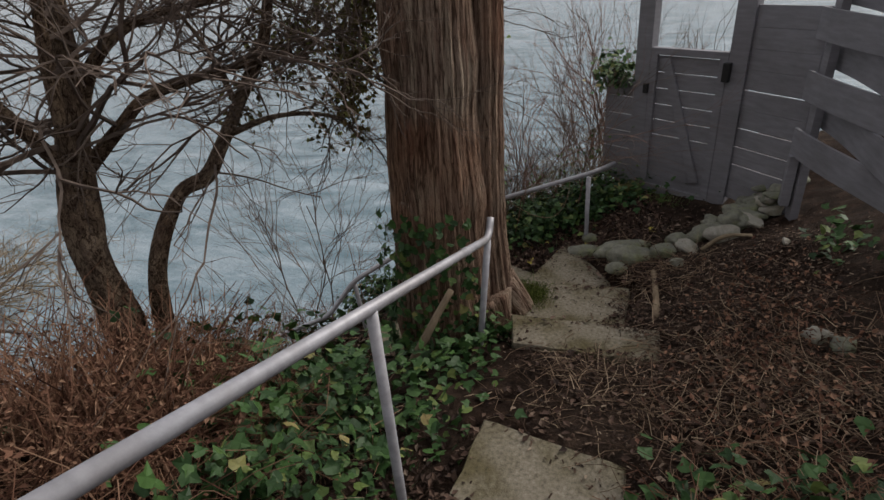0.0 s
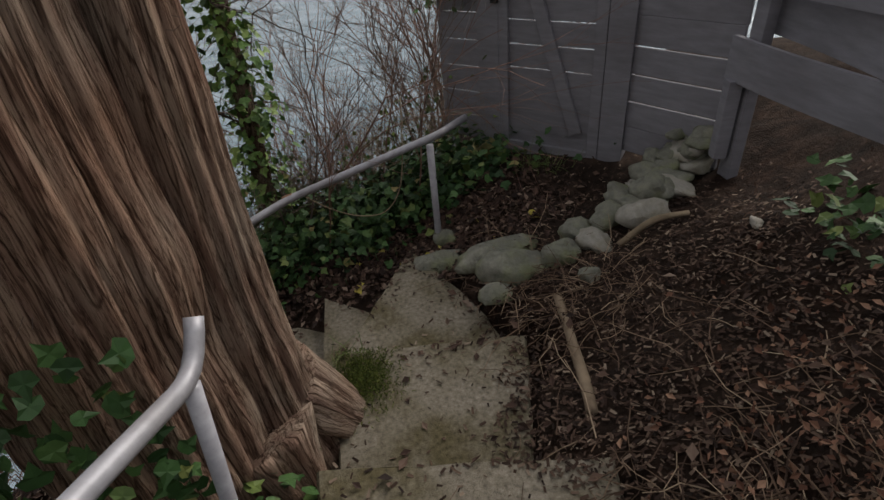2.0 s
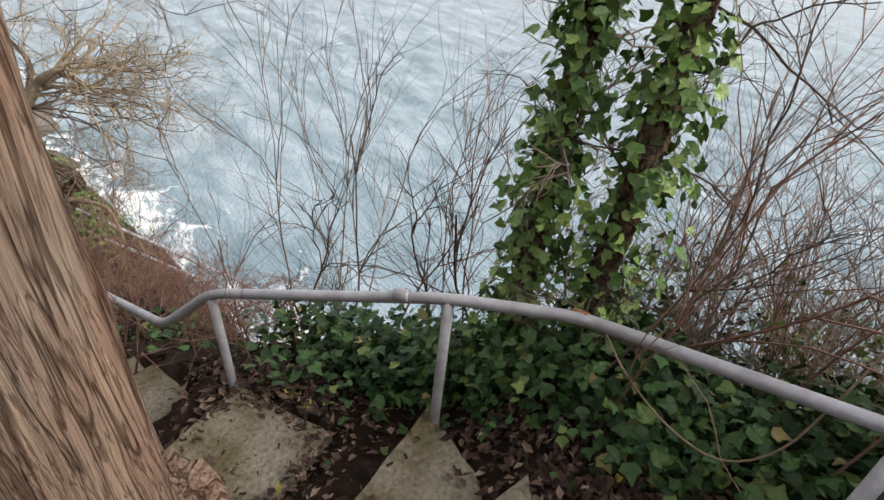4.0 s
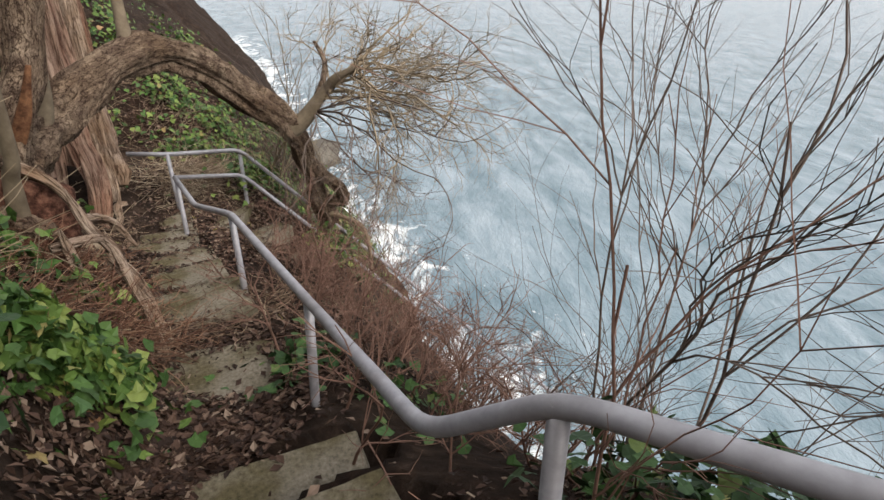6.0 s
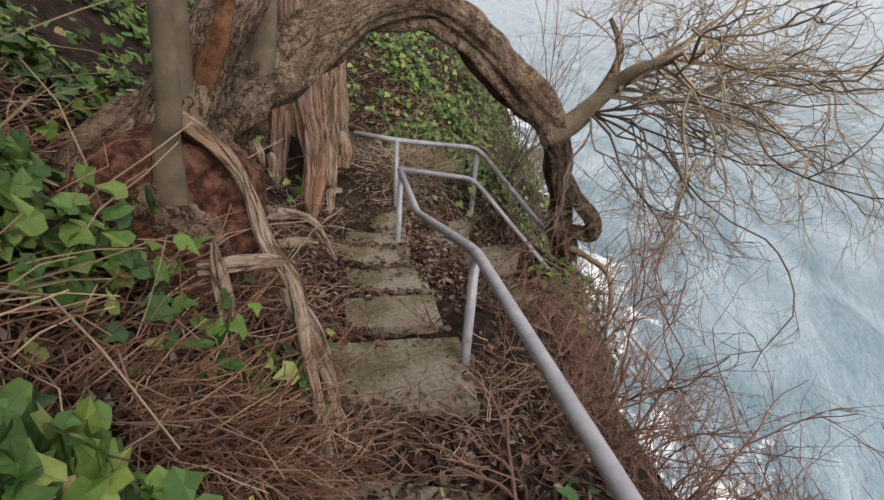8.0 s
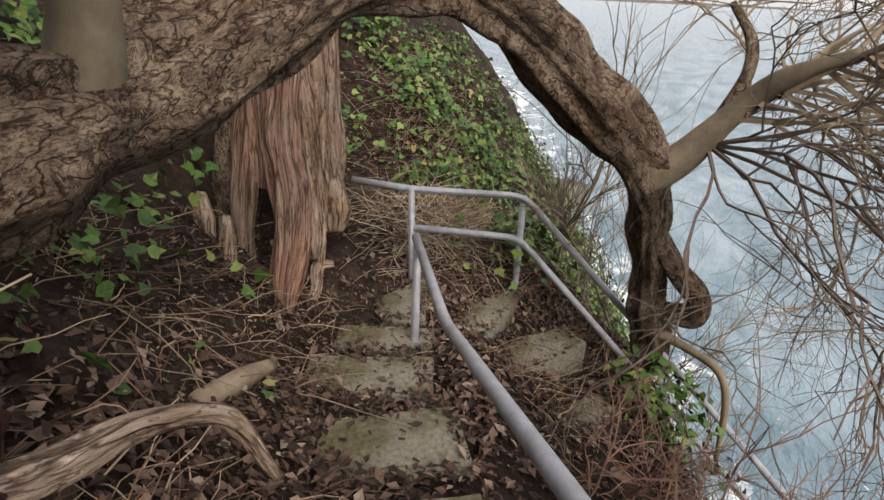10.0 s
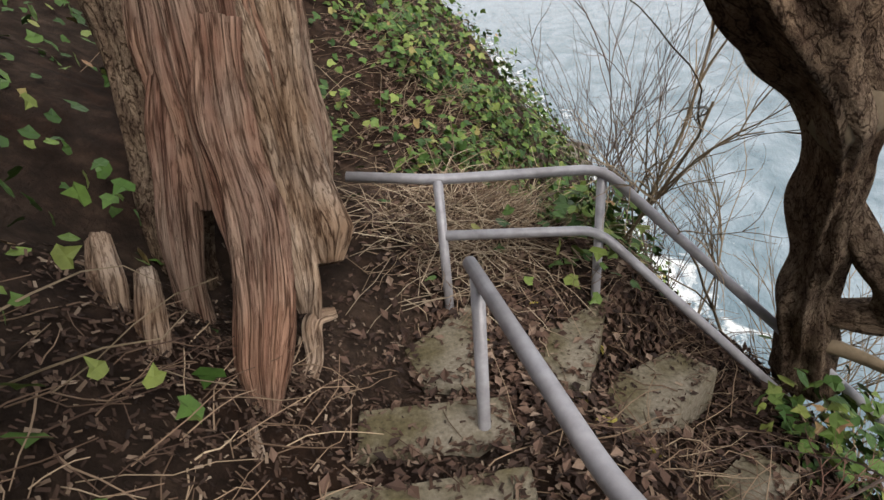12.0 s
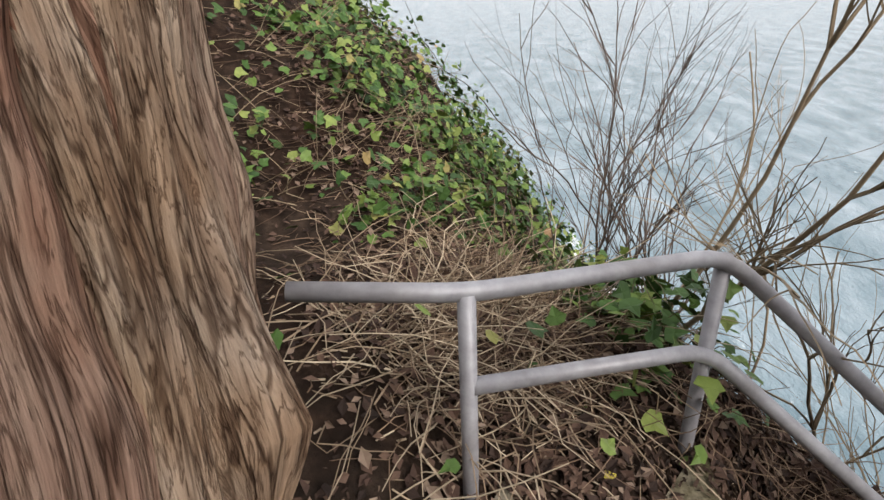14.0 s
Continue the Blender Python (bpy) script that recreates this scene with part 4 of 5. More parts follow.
for k, (pts, rr) in enumerate((
        ([(-3.62, 1.8, -0.62), (-3.61, 1.97, -0.7), (-3.6, 2.06, -0.81), (-3.56, 2.14, -0.95), (-3.55, 2.23, -1.06), (-3.46, 2.32, -1.21), (-3.38, 2.4, -1.35), (-3.3, 2.46, -1.5), (-3.2, 2.5, -1.7)], [0.03, 0.024, 0.017, 0.022, 0.026, 0.018, 0.02, 0.028, 0.016]),
        ([(-3.36, 2.12, -0.85), (-3.345, 2.14, -0.93), (-3.32, 2.17, -1.05), (-3.3, 2.17, -1.25)], [0.008, 0.019, 0.017, 0.017]),
        ([(-3.36, 2.05, -0.95), (-3.45, 2.12, -0.965), (-3.52, 2.17, -0.98), (-3.6, 2.2, -1.02)], [0.019, 0.021, 0.018, 0.012]),
        ([(-3.66, 1.9, -0.9), (-3.92, 1.89, -1.05), (-4.12, 1.86, -1.14), (-4.3, 1.87, -1.27), (-4.34, 1.95, -1.45)], [0.022, 0.028, 0.026, 0.02, 0.01]),
        ([(-3.55, 2.2, -1.08), (-3.52, 2.3, -1.22), (-3.53, 2.36, -1.4), (-3.5, 2.4, -1.62)], [0.03, 0.032, 0.022, 0.02]))):
    wood("root", pts, rr, M_GREYCEDAR, plate, 26, 510 + k, 5, 0.32, 0.45, 9, "grey weathered twisted root")

# the bare trees between the two flights
for seed, (x, y), pts, r, limbs in (
        (1, (-1.85, 1.95), [(-1.8, 1.95, 0.2), (-1.86, 2.0, 0.9), (-1.88, 2.03, 1.17), (-1.9, 2.17, 1.55), (-1.88, 2.25, 1.8), (-1.87, 2.4, 2.6)], 0.085,
         ([(-1.9, 2.15, 1.4), (-1.72, 2.3, 1.6), (-1.6, 2.42, 1.72), (-1.35, 2.65, 1.78), (-1.1, 2.95, 1.82)], [(-1.9, 2.1, 1.45), (-2.0, 2.0, 1.75), (-2.05, 1.9, 2.0), (-2.15, 1.8, 2.4)], [(-1.9, 2.2, 1.6), (-1.78, 2.35, 1.9), (-1.6, 2.5, 2.05), (-1.3, 2.7, 2.1)],
          [(-1.88, 2.1, 1.3), (-1.75, 2.05, 1.7), (-1.7, 2.1, 2.1), (-1.6, 2.15, 2.5)])),
        (2, (-1.68, 2.12), [(-1.72, 2.08, 0.3), (-1.65, 2.14, 0.89), (-1.6, 2.38, 1.2), (-1.5, 2.52, 1.265), (-1.44, 2.62, 1.4), (-1.37, 2.74, 1.576), (-1.22, 2.92, 1.91), (-1.1, 3.0, 2.4)], 0.04,
         ([(-1.42, 2.65, 1.45), (-1.2, 2.85, 1.5), (-1.0, 3.1, 1.42), (-0.9, 3.2, 1.25)], [(-1.37, 2.74, 1.6), (-1.5, 2.8, 1.85), (-1.65, 2.8, 2.1)]))):
    tree = thing("bare_tree", (x, y, 0.3), "bare winter tree with crooked grey branches", "tree")
    wood("trunk", pts, [r * 1.2, r, r, r * 0.85, r * 0.8, r * 0.6], M_BARK, tree, 22, 100 + seed, 6, 0.12, 0.3, 7)
    rnd = random.Random(200 + seed)
    heap = Heap()
    L = smooth_line(pts, 6)
    for n, limb in enumerate(limbs):
        wood("limb", limb, [r * 0.45, r * 0.36, r * 0.28, r * 0.18], M_BARK, tree, 10, 110 + seed * 5 + n, 0, 0, 0.3, 6)
        lm = smooth_line(limb, 6)
        for k in range(9):
            i = rnd.randint(4, len(lm) - 1)
            twigs(heap, lm[i], Vector((rnd.gauss(0, 1), rnd.gauss(0, 1), rnd.gauss(0, 0.5))) + (lm[i] - lm[i - 1]).normalized(), rnd.uniform(0.5, 0.9), r * 0.13, 4, rnd, 0.7, 0.02, 3, 0.24)
    for k in range(14 if seed == 1 else 5):
        i = rnd.randint(len(L) // 2, len(L) - 1)
        d = Vector((rnd.gauss(0, 1), rnd.gauss(0, 1), rnd.uniform(-0.1, 0.7)))
        twigs(heap, L[i], d, rnd.uniform(0.6, 1.0), r * 0.2 * rnd.uniform(0.6, 1.2), 3, rnd, 0.7, 0.02, 3, 0.2)
    under(heap.make("crown", M_TWIG), tree)

# ---------------------------------------------------------------- bushes on the sea side
GREY = "thicket of bare thin grey winter twigs"
for k, (x, y, n, h, r) in enumerate(((-0.3, 5.75, 9, 1.5, 0.007), (-0.1, 6.3, 10, 1.7, 0.007), (-0.55, 6.0, 8, 1.7, 0.007), (0.0, 6.8, 9, 1.7, 0.007), (-1.35, 5.0, 7, 1.3, 0.006), (-0.9, 5.6, 6, 1.8, 0.008), (-0.65, 6.6, 6, 1.5, 0.010), (0.0, 7.0, 12, 2.0, 0.012), (0.3, 7.7, 12, 2.4, 0.012), (-1.7, 5.3, 4, 1.5, 0.008), (-0.6, 7.2, 10, 2.4, 0.012), (1.2, 8.6, 10, 2.2, 0.012))):
    bare_bush(x, y, n, h, r, 300 + k, M_TWIG if k % 2 else M_REDTWIG, GREY, (-0.05, 0.2, 0), 3, 0.42, 0.3)
for k, (x, y, n, h) in enumerate(((-0.45, 5.75, 16, 0.8), (0.05, 6.0, 18, 0.95), (0.35, 6.35, 16, 1.1), (-0.2, 6.35, 16, 1.1), (-0.85, 5.75, 12, 0.7))):
    bare_bush(x, y, n, h, 0.005, 410 + k, M_TANTWIG if k % 2 else M_TWIG, "tangled dry brambles and thin shoots behind the rail", (0, 0.05, 0), 3, 0.8, 0.3, "bramble_thicket")
for k, (x, y, n, h, r) in enumerate(((-2.9, 4.75, 3, 2.6, 0.0085), (-2.75, 5.0, 3, 2.7, 0.009), (-3.1, 5.2, 2, 2.4, 0.007), (-3.2, 4.9, 3, 1.5, 0.009), (-3.6, 4.6, 3, 1.2, 0.008))):
    bare_bush(x, y, n, h, r, 330 + k, M_TWIG, "leaning bare sapling stems at the cliff edge", (0.0, 0.05, 0), 3, 0.4, 0.15, "bare_sapling")
for k, (x, y, n, h, r) in enumerate(((-3.2, 3.75, 14, 0.75, 0.007), (-3.9, 3.4, 16, 0.75, 0.007), (-4.6, 3.15, 16, 0.7, 0.007), (-3.6, 4.15, 14, 0.85, 0.007), (-5.3, 2.95, 12, 0.55, 0.006), (-2.6, 4.1, 12, 0.7, 0.007), (-4.4, 3.8, 14, 0.85, 0.007))):
    bare_bush(x, y, n, h, r, 350 + k, M_REDTWIG, "low tangle of reddish dry twigs on the cliff", (0, 0.15, 0), 3, 0.75, 0.28)
for k, (x, y, n, h, r) in enumerate(((-7.7, 2.5, 4, 2.1, 0.012), (-8.3, 2.3, 4, 2.3, 0.012), (-7.9, 3.1, 4, 2.4, 0.012), (-9.0, 2.0, 5, 2.0, 0.011), (-7.4, 3.5, 3, 1.8, 0.010))):
    bare_bush(x, y, n, h, r, 370 + k, M_TWIG if k % 2 else M_TANTWIG, "slender bare saplings above the shore", (0.05, 0.1, 0), 3, 0.4, 0.25, "bare_sapling")

# ---------------------------------------------------------------- leaves and litter
LEAF = [(0, 0, 0), (0.32, 0.05, 0.03), (0.5, 0.38, 0.0), (0.25, 0.55, 0.06), (0.0, 1.0, -0.05), (-0.25, 0.55, 0.06), (-0.5, 0.38, 0.0), (-0.32, 0.05, 0.03), (0, 0.4, 0.0)]
LEAF_F = [(8, 0, 1), (8, 1, 2), (8, 2, 3), (8, 3, 4), (8, 4, 5), (8, 5, 6), (8, 6, 7), (8, 7, 0)]
DRY = [(0, 0, 0), (0.3, 0.45, 0.12), (0, 1, 0.05), (-0.3, 0.45, 0.16), (0, 0.5, -0.02)]
DRY_F = [(4, 0, 1), (4, 1, 2), (4, 2, 3), (4, 3, 0)]


def put_leaf(heap, p, normal, size, rnd, shape=LEAF, faces=LEAF_F, tilt=0.5):
    n = (Vector(normal) + Vector((rnd.gauss(0, tilt), rnd.gauss(0, tilt), rnd.gauss(0, tilt)))).normalized()
    t = n.orthogonal().normalized()
    a = rnd.uniform(0, 6.283)
    t = t * math.cos(a) + n.cross(t) * math.sin(a)
    b = n.cross(t)
    heap.add([p + (b * v[0] + t * v[1] + n * v[2]) * size for v in shape], faces)


def normals_at(xy):
    e = 0.05
    z0 = land(xy)
    zx, zy = land(xy + [e, 0]), land(xy + [0, e])
    n = np.c_[-(zx - z0) / e, -(zy - z0) / e, np.ones(len(xy))]
    return z0, n / np.linalg.norm(n, axis=1)[:, None]


def blob(n, cx, cy, rx, ry, rot, rnd):
    """Places gathered round a middle, thinning outwards."""
    c, s = math.cos(radians(rot)), math.sin(radians(rot))
    out = []
    for _ in range(n):
        u, v = rnd.gauss(0, 0.55) * rx, rnd.gauss(0, 0.55) * ry
        out.append((cx + u * c - v * s, cy + u * s + v * c))
    return np.array(out)


def carpet(name, label, category, patches, mat, size, lift, seed, shape=LEAF, faces=LEAF_F, tilt=0.5, steps=0.0, clump=0.0):
    rnd = random.Random(seed)
    heap = Heap()
    for n, cx, cy, rx, ry, rot in patches:
        xy = blob(n, cx, cy, rx, ry, rot, rnd)
        z, nn = normals_at(xy)
        for (x, y), h, m in zip(xy, z, nn):
            if clump and noise.noise(Vector((x * clump, y * clump, seed))) < -0.02 and rnd.random() < 0.88:
                continue
            st = on_step(x, y)
            if st is not None:
                if rnd.random() > steps * (14 if on_rim(x, y) else 1):
                    continue
                p = Vector((x, y, st + 0.006))
                m = (0, 0, 1)
            else:
                up = lift * rnd.random() ** 1.5 if lift > 0.03 else 0.008 + lift * rnd.random()
                p = Vector((x, y, h + rough_of(x, y))) + Vector(m) * up
            put_leaf(heap, p, m, size * rnd.uniform(0.6, 1.35), rnd, shape, faces, tilt)
    return tagged(heap.make(name, mat), label, category, kind="stuff")


carpet("ivy", "dark green ivy covering the bank and the cedar foot", "ivy",
       [(900, -0.55, 2.2, 0.55, 1.0, 0), (700, -0.75, 2.85, 0.5, 0.5, 0), (350, -0.15, 3.05, 0.25, 0.3, 0), (1100, -0.1, 5.65, 1.0, 0.42, 12), (500, 0.35, 5.75, 0.45, 0.3, 0), (700, -1.2, 4.95, 0.7, 0.35, 35), (260, 2.1, 4.0, 0.18, 0.25, 0),
        (260, 1.3, 1.7, 0.5, 0.35, 0), (500, -1.9, 4.5, 0.8, 0.35, 150), (300, -3.0, 3.75, 0.5, 0.25, 150), (160, -3.3, 3.2, 0.4, 0.15, 150)], M_IVY, 0.062, 0.2, 1, clump=1.9)
carpet("rail_ivy", "thick dark green ivy on the bank behind the rail", "ivy",
       [(1700, -0.35, 5.3, 0.55, 0.26, 20), (1100, 0.25, 5.65, 0.4, 0.3, 20), (900, -1.1, 4.85, 0.5, 0.25, 40), (700, 0.1, 6.1, 0.6, 0.4, 0), (600, -1.6, 4.5, 0.5, 0.2, 40)], M_IVY, 0.058, 0.32, 33)
carpet("bank_ivy", "fresh green ivy hanging over the steep bank", "ivy",
       [(1500, -2.3, 2.3, 0.45, 0.3, 150), (1900, -2.55, 2.36, 0.26, 0.14, 150), (700, -2.9, 1.8, 0.26, 0.12, 150), (800, -2.9, 1.45, 0.5, 0.25, 155), (500, -3.9, 0.85, 0.6, 0.25, 155), (1100, -3.4, 0.85, 0.8, 0.4, 155), (700, -4.6, 0.2, 0.7, 0.45, 150), (90, -3.3, 2.2, 0.3, 0.12, 155), (60, -4.9, 0.85, 0.4, 0.3, 150), (500, -2.6, 1.75, 0.5, 0.3, 150), (40, -3.3, 1.9, 0.6, 0.3, 150)], M_BRIGHTIVY, 0.066, 0.2, 2, clump=2.2)
carpet("cliff_ivy", "ivy and bramble leaves on the coastal slope", "ivy",
       [(700, -7.5, 1.9, 0.5, 0.3, 0), (3200, -9.0, 0.9, 1.4, 1.2, -20), (2600, -11.0, 0.6, 2.2, 1.6, -15), (1800, -14.5, -0.5, 3.0, 2.0, -15), (1600, -10.5, 2.4, 1.4, 0.8, -15), (1300, -14.0, 1.4, 2.2, 0.9, -15), (1500, -12.0, 2.3, 2.2, 0.8, -16), (1500, -16.0, 1.1, 2.5, 0.9, -16), (1000, -20.0, -0.2, 2.5, 1.0, -16), (2600, -9.0, -1.6, 2.6, 1.5, -15), (1600, -5.6, -0.8, 1.2, 0.7, 150), (350, -6.55, 3.0, 0.35, 0.3, 0)], M_BRIGHTIVY, 0.07, 0.3, 3, clump=1.3)
carpet("dead_leaves", "brown fallen leaves and debris on the soil", "fallen leaves",
       [(900, 0.35, 3.7, 0.5, 1.4, 0), (1800, -0.2, 5.0, 0.9, 0.35, 15), (1600, 0.5, 5.2, 0.5, 0.5, 0), (1600, -1.4, 4.1, 0.9, 0.45, 145), (3000, -3.0, 2.85, 1.3, 0.5, 152), (2200, -2.5, 2.85, 0.55, 0.3, 152), (1200, -3.2, 2.25, 0.35, 0.2, 152), (3000, -5.0, 1.9, 1.2, 0.55, 152), (1600, -6.3, 1.7, 0.5, 0.5, 0),
        (350, 1.4, 2.6, 0.8, 1.2, 0), (1100, -0.2, 1.5, 0.5, 0.8, 0), (1300, -3.4, 2.0, 1.0, 0.35, 152), (900, -6.2, 2.8, 0.4, 0.5, 0), (1800, -6.95, 2.5, 0.35, 0.5, 0), (3000, -7.3, 1.4, 0.6, 0.6, 0), (2600, -9.2, 0.8, 1.4, 1.2, 0), (1800, -3.6, 1.4, 0.9, 0.4, 152)], M_DEAD, 0.046, 0.025, 4, DRY, DRY_F, 0.35, 0.025)
CHIP = [(-0.18, 0, 0), (0.18, 0, 0.05), (0.14, 1, 0), (-0.15, 0.9, 0.04)]
carpet("litter", "fine bark chips and twig litter on the soil", "litter",
       [(11000, 1.05, 3.4, 0.9, 1.8, 0), (2200, 0.5, 5.2, 0.7, 0.5, 0), (1800, 1.7, 4.2, 0.4, 0.7, 0), (2200, -1.4, 4.1, 0.9, 0.45, 145), (4200, -3.2, 2.6, 1.5, 0.6, 152), (4800, -5.3, 1.6, 1.2, 0.7, 152), (2600, -5.7, 0.9, 0.5, 0.4, 0), (1800, -6.5, 1.9, 0.5, 0.6, 0), (1800, -6.9, 2.5, 0.4, 0.5, 0)],
       M_CHIP, 0.023, 0.012, 6, CHIP, [(0, 1, 2, 3)], 0.3, 0.12)
carpet("yellow_leaves", "scattered yellow fallen leaves", "fallen leaves", [(16, 0.2, 5.1, 0.6, 0.4, 0), (9, -1.4, 4.4, 0.8, 0.3, 145), (12, -6.2, 1.9, 0.6, 0.4, 0), (8, -3.2, 2.6, 0.8, 0.5, 150)], M_YELLOW, 0.07, 0.02, 5)


def stalks(name, label, category, patches, mat, length, r, seed, rise=0.35, bend=0.3, onstep=0.12):
    rnd = random.Random(seed)
    heap = Heap()
    for n, cx, cy, rx, ry, rot in patches:
        xy = blob(n, cx, cy, rx, ry, rot, rnd)
        z = land(xy)
        for (x, y), h in zip(xy, z):
            st = on_step(x, y)
            if st is not None and rnd.random() > onstep:
                continue
            p = Vector((x, y, h + rough_of(x, y) + 0.01 if st is None else st + 0.012))
            a = rnd.uniform(0, 6.283)
            d = Vector((math.cos(a), math.sin(a), rise * rnd.random() * (0.15 if st is not None and onstep < 0.5 else 1)))
            L = length * rnd.uniform(0.4, 1.4)
            pts = [p]
            for k in range(4):
                d = (d + Vector((rnd.gauss(0, bend), rnd.gauss(0, bend), rnd.gauss(0, bend * 0.5) - 0.1))).normalized()
                q = pts[-1] + d * L / 4
                pts.append(q)
            heap.tube(pts, r * rnd.uniform(0.6, 1.3), r * 0.5, 3)
    return tagged(heap.make(name, mat), label, category, kind="stuff")


stalks("dry_stalks", "dry tangled bramble stalks lying on the slope", "dry stalks",
       [(1500, 1.4, 2.5, 0.7, 1.0, 0), (260, 0.5, 2.7, 0.4, 0.4, 0), (420, 0.9, 4.3, 0.5, 0.6, 0), (900, -3.0, 2.2, 0.9, 0.3, 152), (700, -3.7, 1.5, 0.8, 0.35, 152), (420, -5.0, 1.0, 0.8, 0.5, 150), (800, -7.4, 1.3, 0.6, 0.5, 0), (420, -6.0, 2.5, 0.5, 0.5, 0), (420, -6.95, 2.5, 0.3, 0.45, 0), (500, -4.3, 2.9, 1.0, 0.25, 152), (400, -0.9, 1.9, 0.4, 0.8, 0),
        (1800, -9.0, 0.7, 1.3, 1.2, 0), (1100, -7.3, 1.55, 0.5, 0.5, 0), (900, -11.5, 0.3, 1.8, 1.4, 0)], M_STRAW, 0.26, 0.0026, 21)
stalks("pale_straw", "pale bleached straw heaped behind the landing rail", "straw", [(620, -7.05, 1.3, 0.4, 0.4, 0), (380, -7.6, 1.5, 0.5, 0.4, 0)], M_PALESTRAW, 0.4, 0.003, 27, 0.6, 0.35)
stalks("bracken", "russet dead bracken beside the upper rail", "dead bracken", [(1500, -1.25, 1.75, 0.4, 0.7, 0), (350, 1.3, 1.5, 0.5, 0.5, 0), (900, -3.5, 1.85, 0.7, 0.3, 152), (900, -3.1, 2.3, 0.35, 0.16, 152)], M_RUSSET, 0.28, 0.003, 22, 1.0, 0.4)
stalks("tall_bracken", "tall rust-brown dead bracken on the bank under the rail", "dead bracken", [(1500, -1.15, 1.35, 0.35, 0.5, 0), (600, -1.5, 1.95, 0.3, 0.35, 0)], M_RUSSET, 0.5, 0.0032, 28, 3.0, 0.3)
carpet("bracken_leaves", "curled russet dead bracken fronds on the bank", "dead bracken", [(3800, -1.2, 1.35, 0.36, 0.5, 0), (1500, -1.5, 1.95, 0.3, 0.35, 0), (900, 1.35, 2.2, 0.45, 0.6, 0), (700, 1.5, 3.1, 0.4, 0.4, 0)], M_RUSSET, 0.026, 0.4, 34, DRY, DRY_F, 0.9)
carpet("thicket_leaves", "sparse yellow-green leaves in the brambles behind the rail", "bramble leaves", [(900, -0.2, 5.95, 0.6, 0.3, 15), (900, 0.15, 6.3, 0.5, 0.4, 0), (500, -0.8, 5.6, 0.3, 0.25, 0)], M_BRIGHTIVY, 0.04, 0.8, 35, tilt=0.9)
carpet("brush", "ivy and bramble brush standing on the bank", "ivy", [(1900, -0.75, 1.7, 0.4, 0.7, 0), (900, -1.3, 2.3, 0.4, 0.4, 0), (900, -0.75, 5.6, 0.5, 0.25, 20), (500, 0.1, 6.2, 0.5, 0.3, 0)], M_IVY, 0.062, 0.45, 29, clump=2.4)
stalks("brambles", "long arching bramble canes on the bank", "bramble canes", [(90, -2.8, 1.8, 0.8, 0.3, 152), (60, -3.3, 0.9, 0.5, 0.2, 152), (9, -5.2, 0.95, 0.3, 0.25, 152), (6, -4.8, 1.25, 0.3, 0.2, 152), (160, -9.0, 0.6, 1.2, 1.0, 0)], M_TANTWIG, 0.55, 0.003, 23, 1.0, 0.3)
stalks("grass_tufts", "green and yellow grass tufts by the steps", "grass", [(40, -0.1, 4.03, 0.1, 0.06, 0), (130, 0.15, 6.05, 0.12, 0.12, 0), (60, 1.0, 5.65, 0.2, 0.1, -30), (70, 0.2, 5.42, 0.06, 0.05, 0)], M_GRASS, 0.13, 0.0022, 24, 2.5, 0.2, 1.0)


stalks("moss", "low green moss on the end of a step", "moss", [(2600, 0.0, 3.85, 0.13, 0.16, 0)], M_MOSS, 0.016, 0.0022, 25, 3.0, 0.2, 1.0)


def ivy_trunk(x, y, top, lean, r, seed, count=1700, low=5):
    tree = thing("ivy_clad_tree", (x, y, ground_z(x, y)), "bare tree trunk thickly wrapped in green ivy", "tree")
    z0 = ground_z(x, y) - 0.3
    pts = [(x, y, z0), (x + lean[0] * 0.3, y + lean[1] * 0.3, z0 + (top - z0) * 0.35), (x + lean[0] * 0.6, y + lean[1] * 0.6, z0 + (top - z0) * 0.7), (x + lean[0], y + lean[1], top)]
    wood("trunk", pts, [r * 1.2, r, r * 0.85, r * 0.6], M_BARK, tree, 14, seed, 4, 0.1, 0.3, 8)
    rnd = random.Random(seed)
    L = smooth_line(pts, 30)
    heap = Heap()
    for k in range(count):
        p = L[rnd.randint(low, len(L) - 1)]
        n = Vector((rnd.gauss(0, 1), rnd.gauss(0, 1), 0.2)).normalized()
        clump = 1 + 1.6 * max(0, noise.noise(p * 1.8 + n * 0.8 + Vector((seed, 0, 0))) + 0.1)
        put_leaf(heap, p + n * (r + 0.11 * rnd.random() ** 1.4 * clump), n + Vector((0, 0, 0.5)), 0.055 * rnd.uniform(0.6, 1.3), rnd, tilt=0.6)
    under(heap.make("ivy_leaves", M_LITIVY), tree)
    heap = Heap()
    for k in range(16):
        twigs(heap, L[rnd.randint(len(L) // 3, len(L) - 1)], (rnd.gauss(0, 1), rnd.gauss(0, 1), rnd.uniform(0, 0.8)), rnd.uniform(0.35, 0.7), 0.007, 3, rnd, 0.6, 0.0, 3, 0.25)
    under(heap.make("crown", M_TWIG), tree)


ivy_trunk(-1.05, 5.15, 2.3, (0.05, 0.1), 0.05, 401, 2600)
ivy_trunk(-0.8, 5.32, 2.4, (0.12, 0.12), 0.055, 403, 1500)

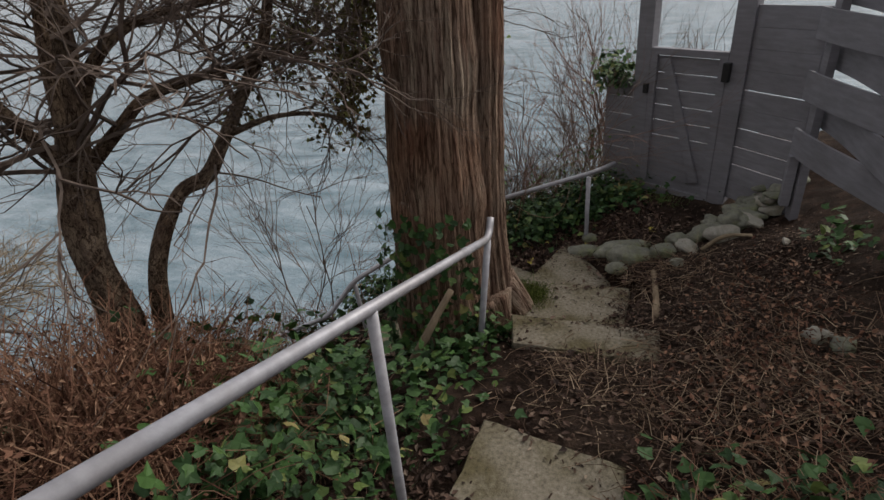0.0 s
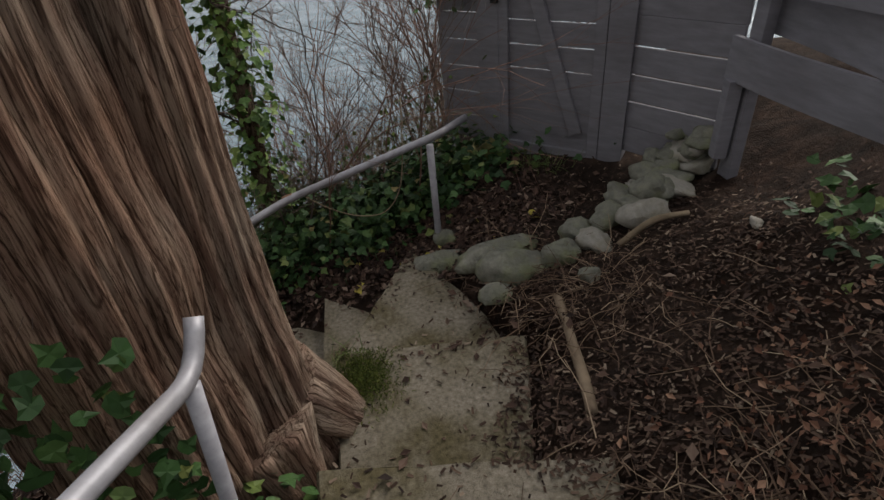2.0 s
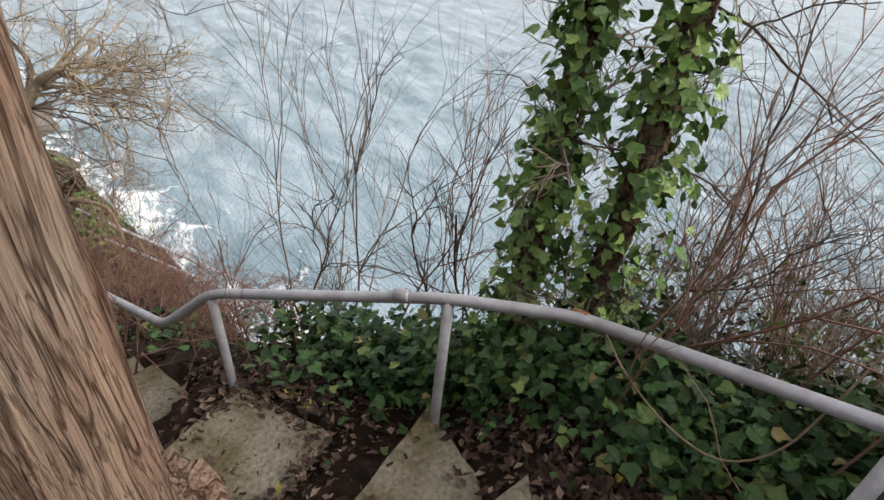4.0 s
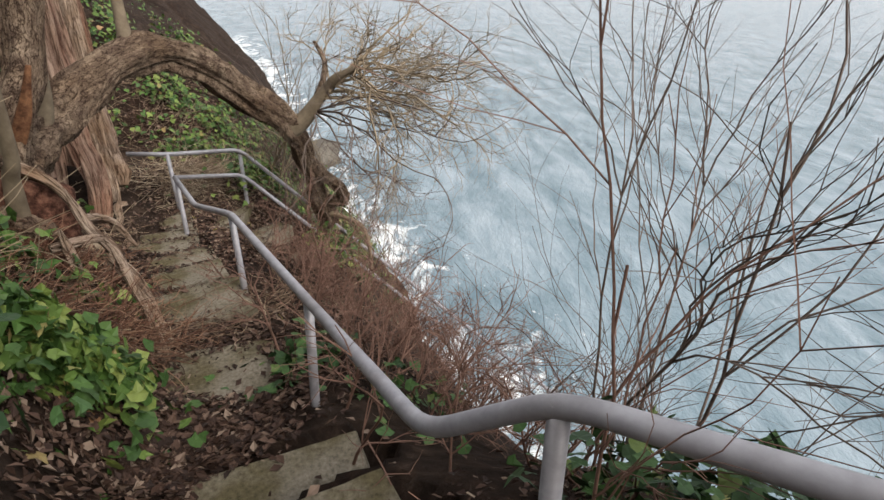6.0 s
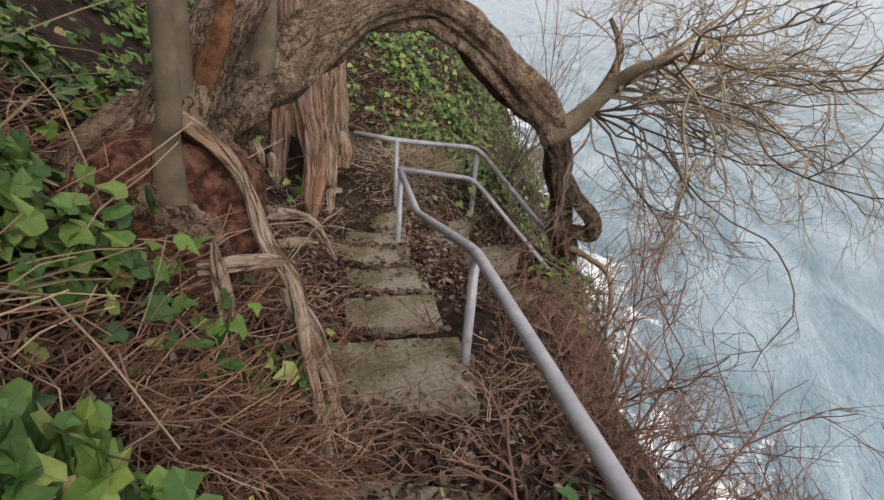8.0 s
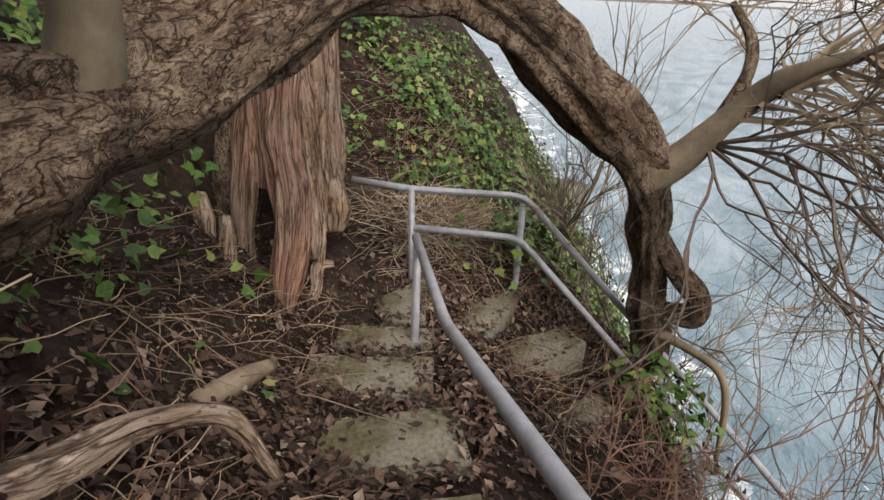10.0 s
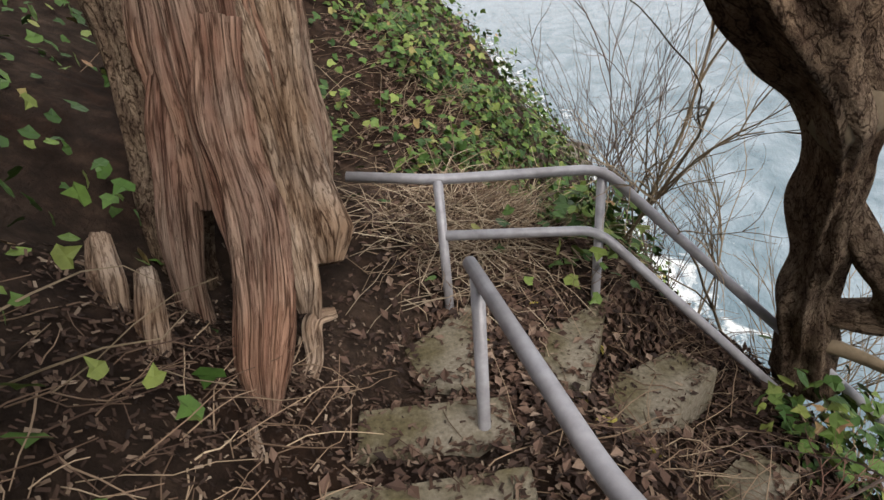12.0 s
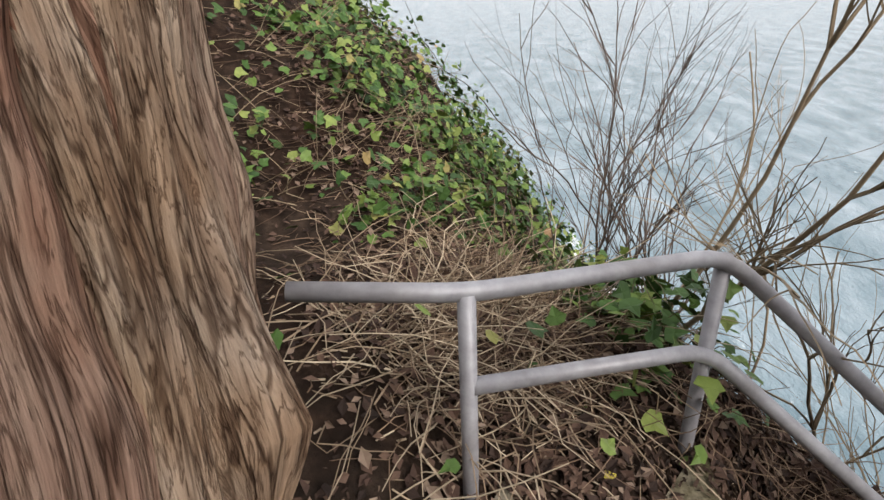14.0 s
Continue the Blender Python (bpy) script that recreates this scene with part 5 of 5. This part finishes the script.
# ivy climbing the cedar foot and the low fence panel
rnd = random.Random(31)
heap = Heap()
for k in range(420):
    a = radians(rnd.uniform(-150, -45))
    z = -0.35 + 1.1 * rnd.random() ** 1.8
    r = 0.42 - 0.05 * z
    n = Vector((math.cos(a), math.sin(a), 0.25))
    put_leaf(heap, Vector((-0.5, 3.36, z)) + n * (r + 0.05 * rnd.random()), n, 0.06 * rnd.uniform(0.6, 1.2), rnd, tilt=0.3)
tagged(heap.make("trunk_ivy", M_IVY), "ivy climbing the foot of the cedar", "ivy", kind="stuff")
heap = Heap()
for k in range(260):
    p = Vector((*along(PL0, PL1, rnd.uniform(-0.3, 0.75)), 0.9 + rnd.gauss(0.06, 0.09)))
    put_leaf(heap, p + Vector((rnd.gauss(0, 0.06), rnd.gauss(0, 0.06), 0)), (0, -0.4, 1), 0.07 * rnd.uniform(0.6, 1.2), rnd)
tagged(heap.make("panel_ivy", M_IVY), "clump of ivy on top of the low fence panel", "ivy", kind="stuff")

# ---------------------------------------------------------------- loose wood


def stick(pts, r, mat, label, name="stick", seed=0):
    v, f = trunk_mesh(pts, [r, r * 1.05, r * 0.8], 10, seed, 3, 0.15, 0.3, 5)
    return tagged(new(name, mesh_of(name, v, f, mat, True)), label, "stick")


def lay(x, y, up=0.02):
    return (x, y, ground_z(x, y) + up)


stick([lay(0.88, 3.5), lay(0.9, 3.9), lay(0.89, 4.25)], 0.022, M_WOOD, "pale timber edging strip beside the steps", "edging_strip", 1)
stick([lay(-4.62, 1.46, 0.02), lay(-4.82, 1.42, 0.03), lay(-5.08, 1.36, 0.02)], 0.04, M_WOOD, "bleached log lying by the steps", "log", 4)
stick([lay(1.25, 4.55, 0.02), lay(1.4, 4.55, 0.09), lay(1.6, 4.62, 0.03)], 0.016, M_TANTWIG, "curved root over the soil", "root", 5)
stick([lay(-0.55, 2.6, 0.0), lay(-0.42, 2.7, 0.25), lay(-0.3, 2.85, 0.5)], 0.022, M_WOOD, "leaning grey broken branch", "branch", 6)

vine = thing("dry_vine", (-0.36, 4.98, -0.1), "thin bare vine drooping from the rail over the ivy", "vine")
pipe("cane", [(-0.42, 4.98, 0.08), (-0.3, 5.0, -0.02), (-0.15, 5.06, -0.12), (0.0, 5.12, -0.14), (0.1, 5.17, -0.02), (0.14, 5.22, 0.2), (0.16, 5.3, 0.5)], vine, 0.0035, 5, M_TANTWIG)

# brown and green sprays hanging from the cedar
spray = Heap()
bough = Heap()
rnd = random.Random(61)
for k in range(26):
    p = Vector((-0.62, 3.4, 2.3 + 0.3 * rnd.random()))
    end = Vector((-1.05 + rnd.gauss(0, 0.2), 3.42 + rnd.gauss(0, 0.16), 1.85 + rnd.gauss(0, 0.22)))
    line = smooth_line([p, p.lerp(end, 0.5) + Vector((0, 0, 0.12)), end, end + Vector((rnd.gauss(-0.03, 0.05), rnd.gauss(0, 0.05), -0.2))], 6)
    bough.tube(line, 0.006, 0.002, 4)
    for q in line[5:]:
        for j in range(9):
            put_leaf(spray, q + Vector((rnd.gauss(0, 0.06), rnd.gauss(0, 0.06), rnd.gauss(-0.03, 0.05))), (rnd.gauss(0, 1), rnd.gauss(0, 1), 0.5), 0.045 * rnd.uniform(0.5, 1.4), rnd, DRY, DRY_F)
under(bough.make("bough", M_TWIG), cedar)
under(spray.make("foliage", M_SPRAY), cedar)
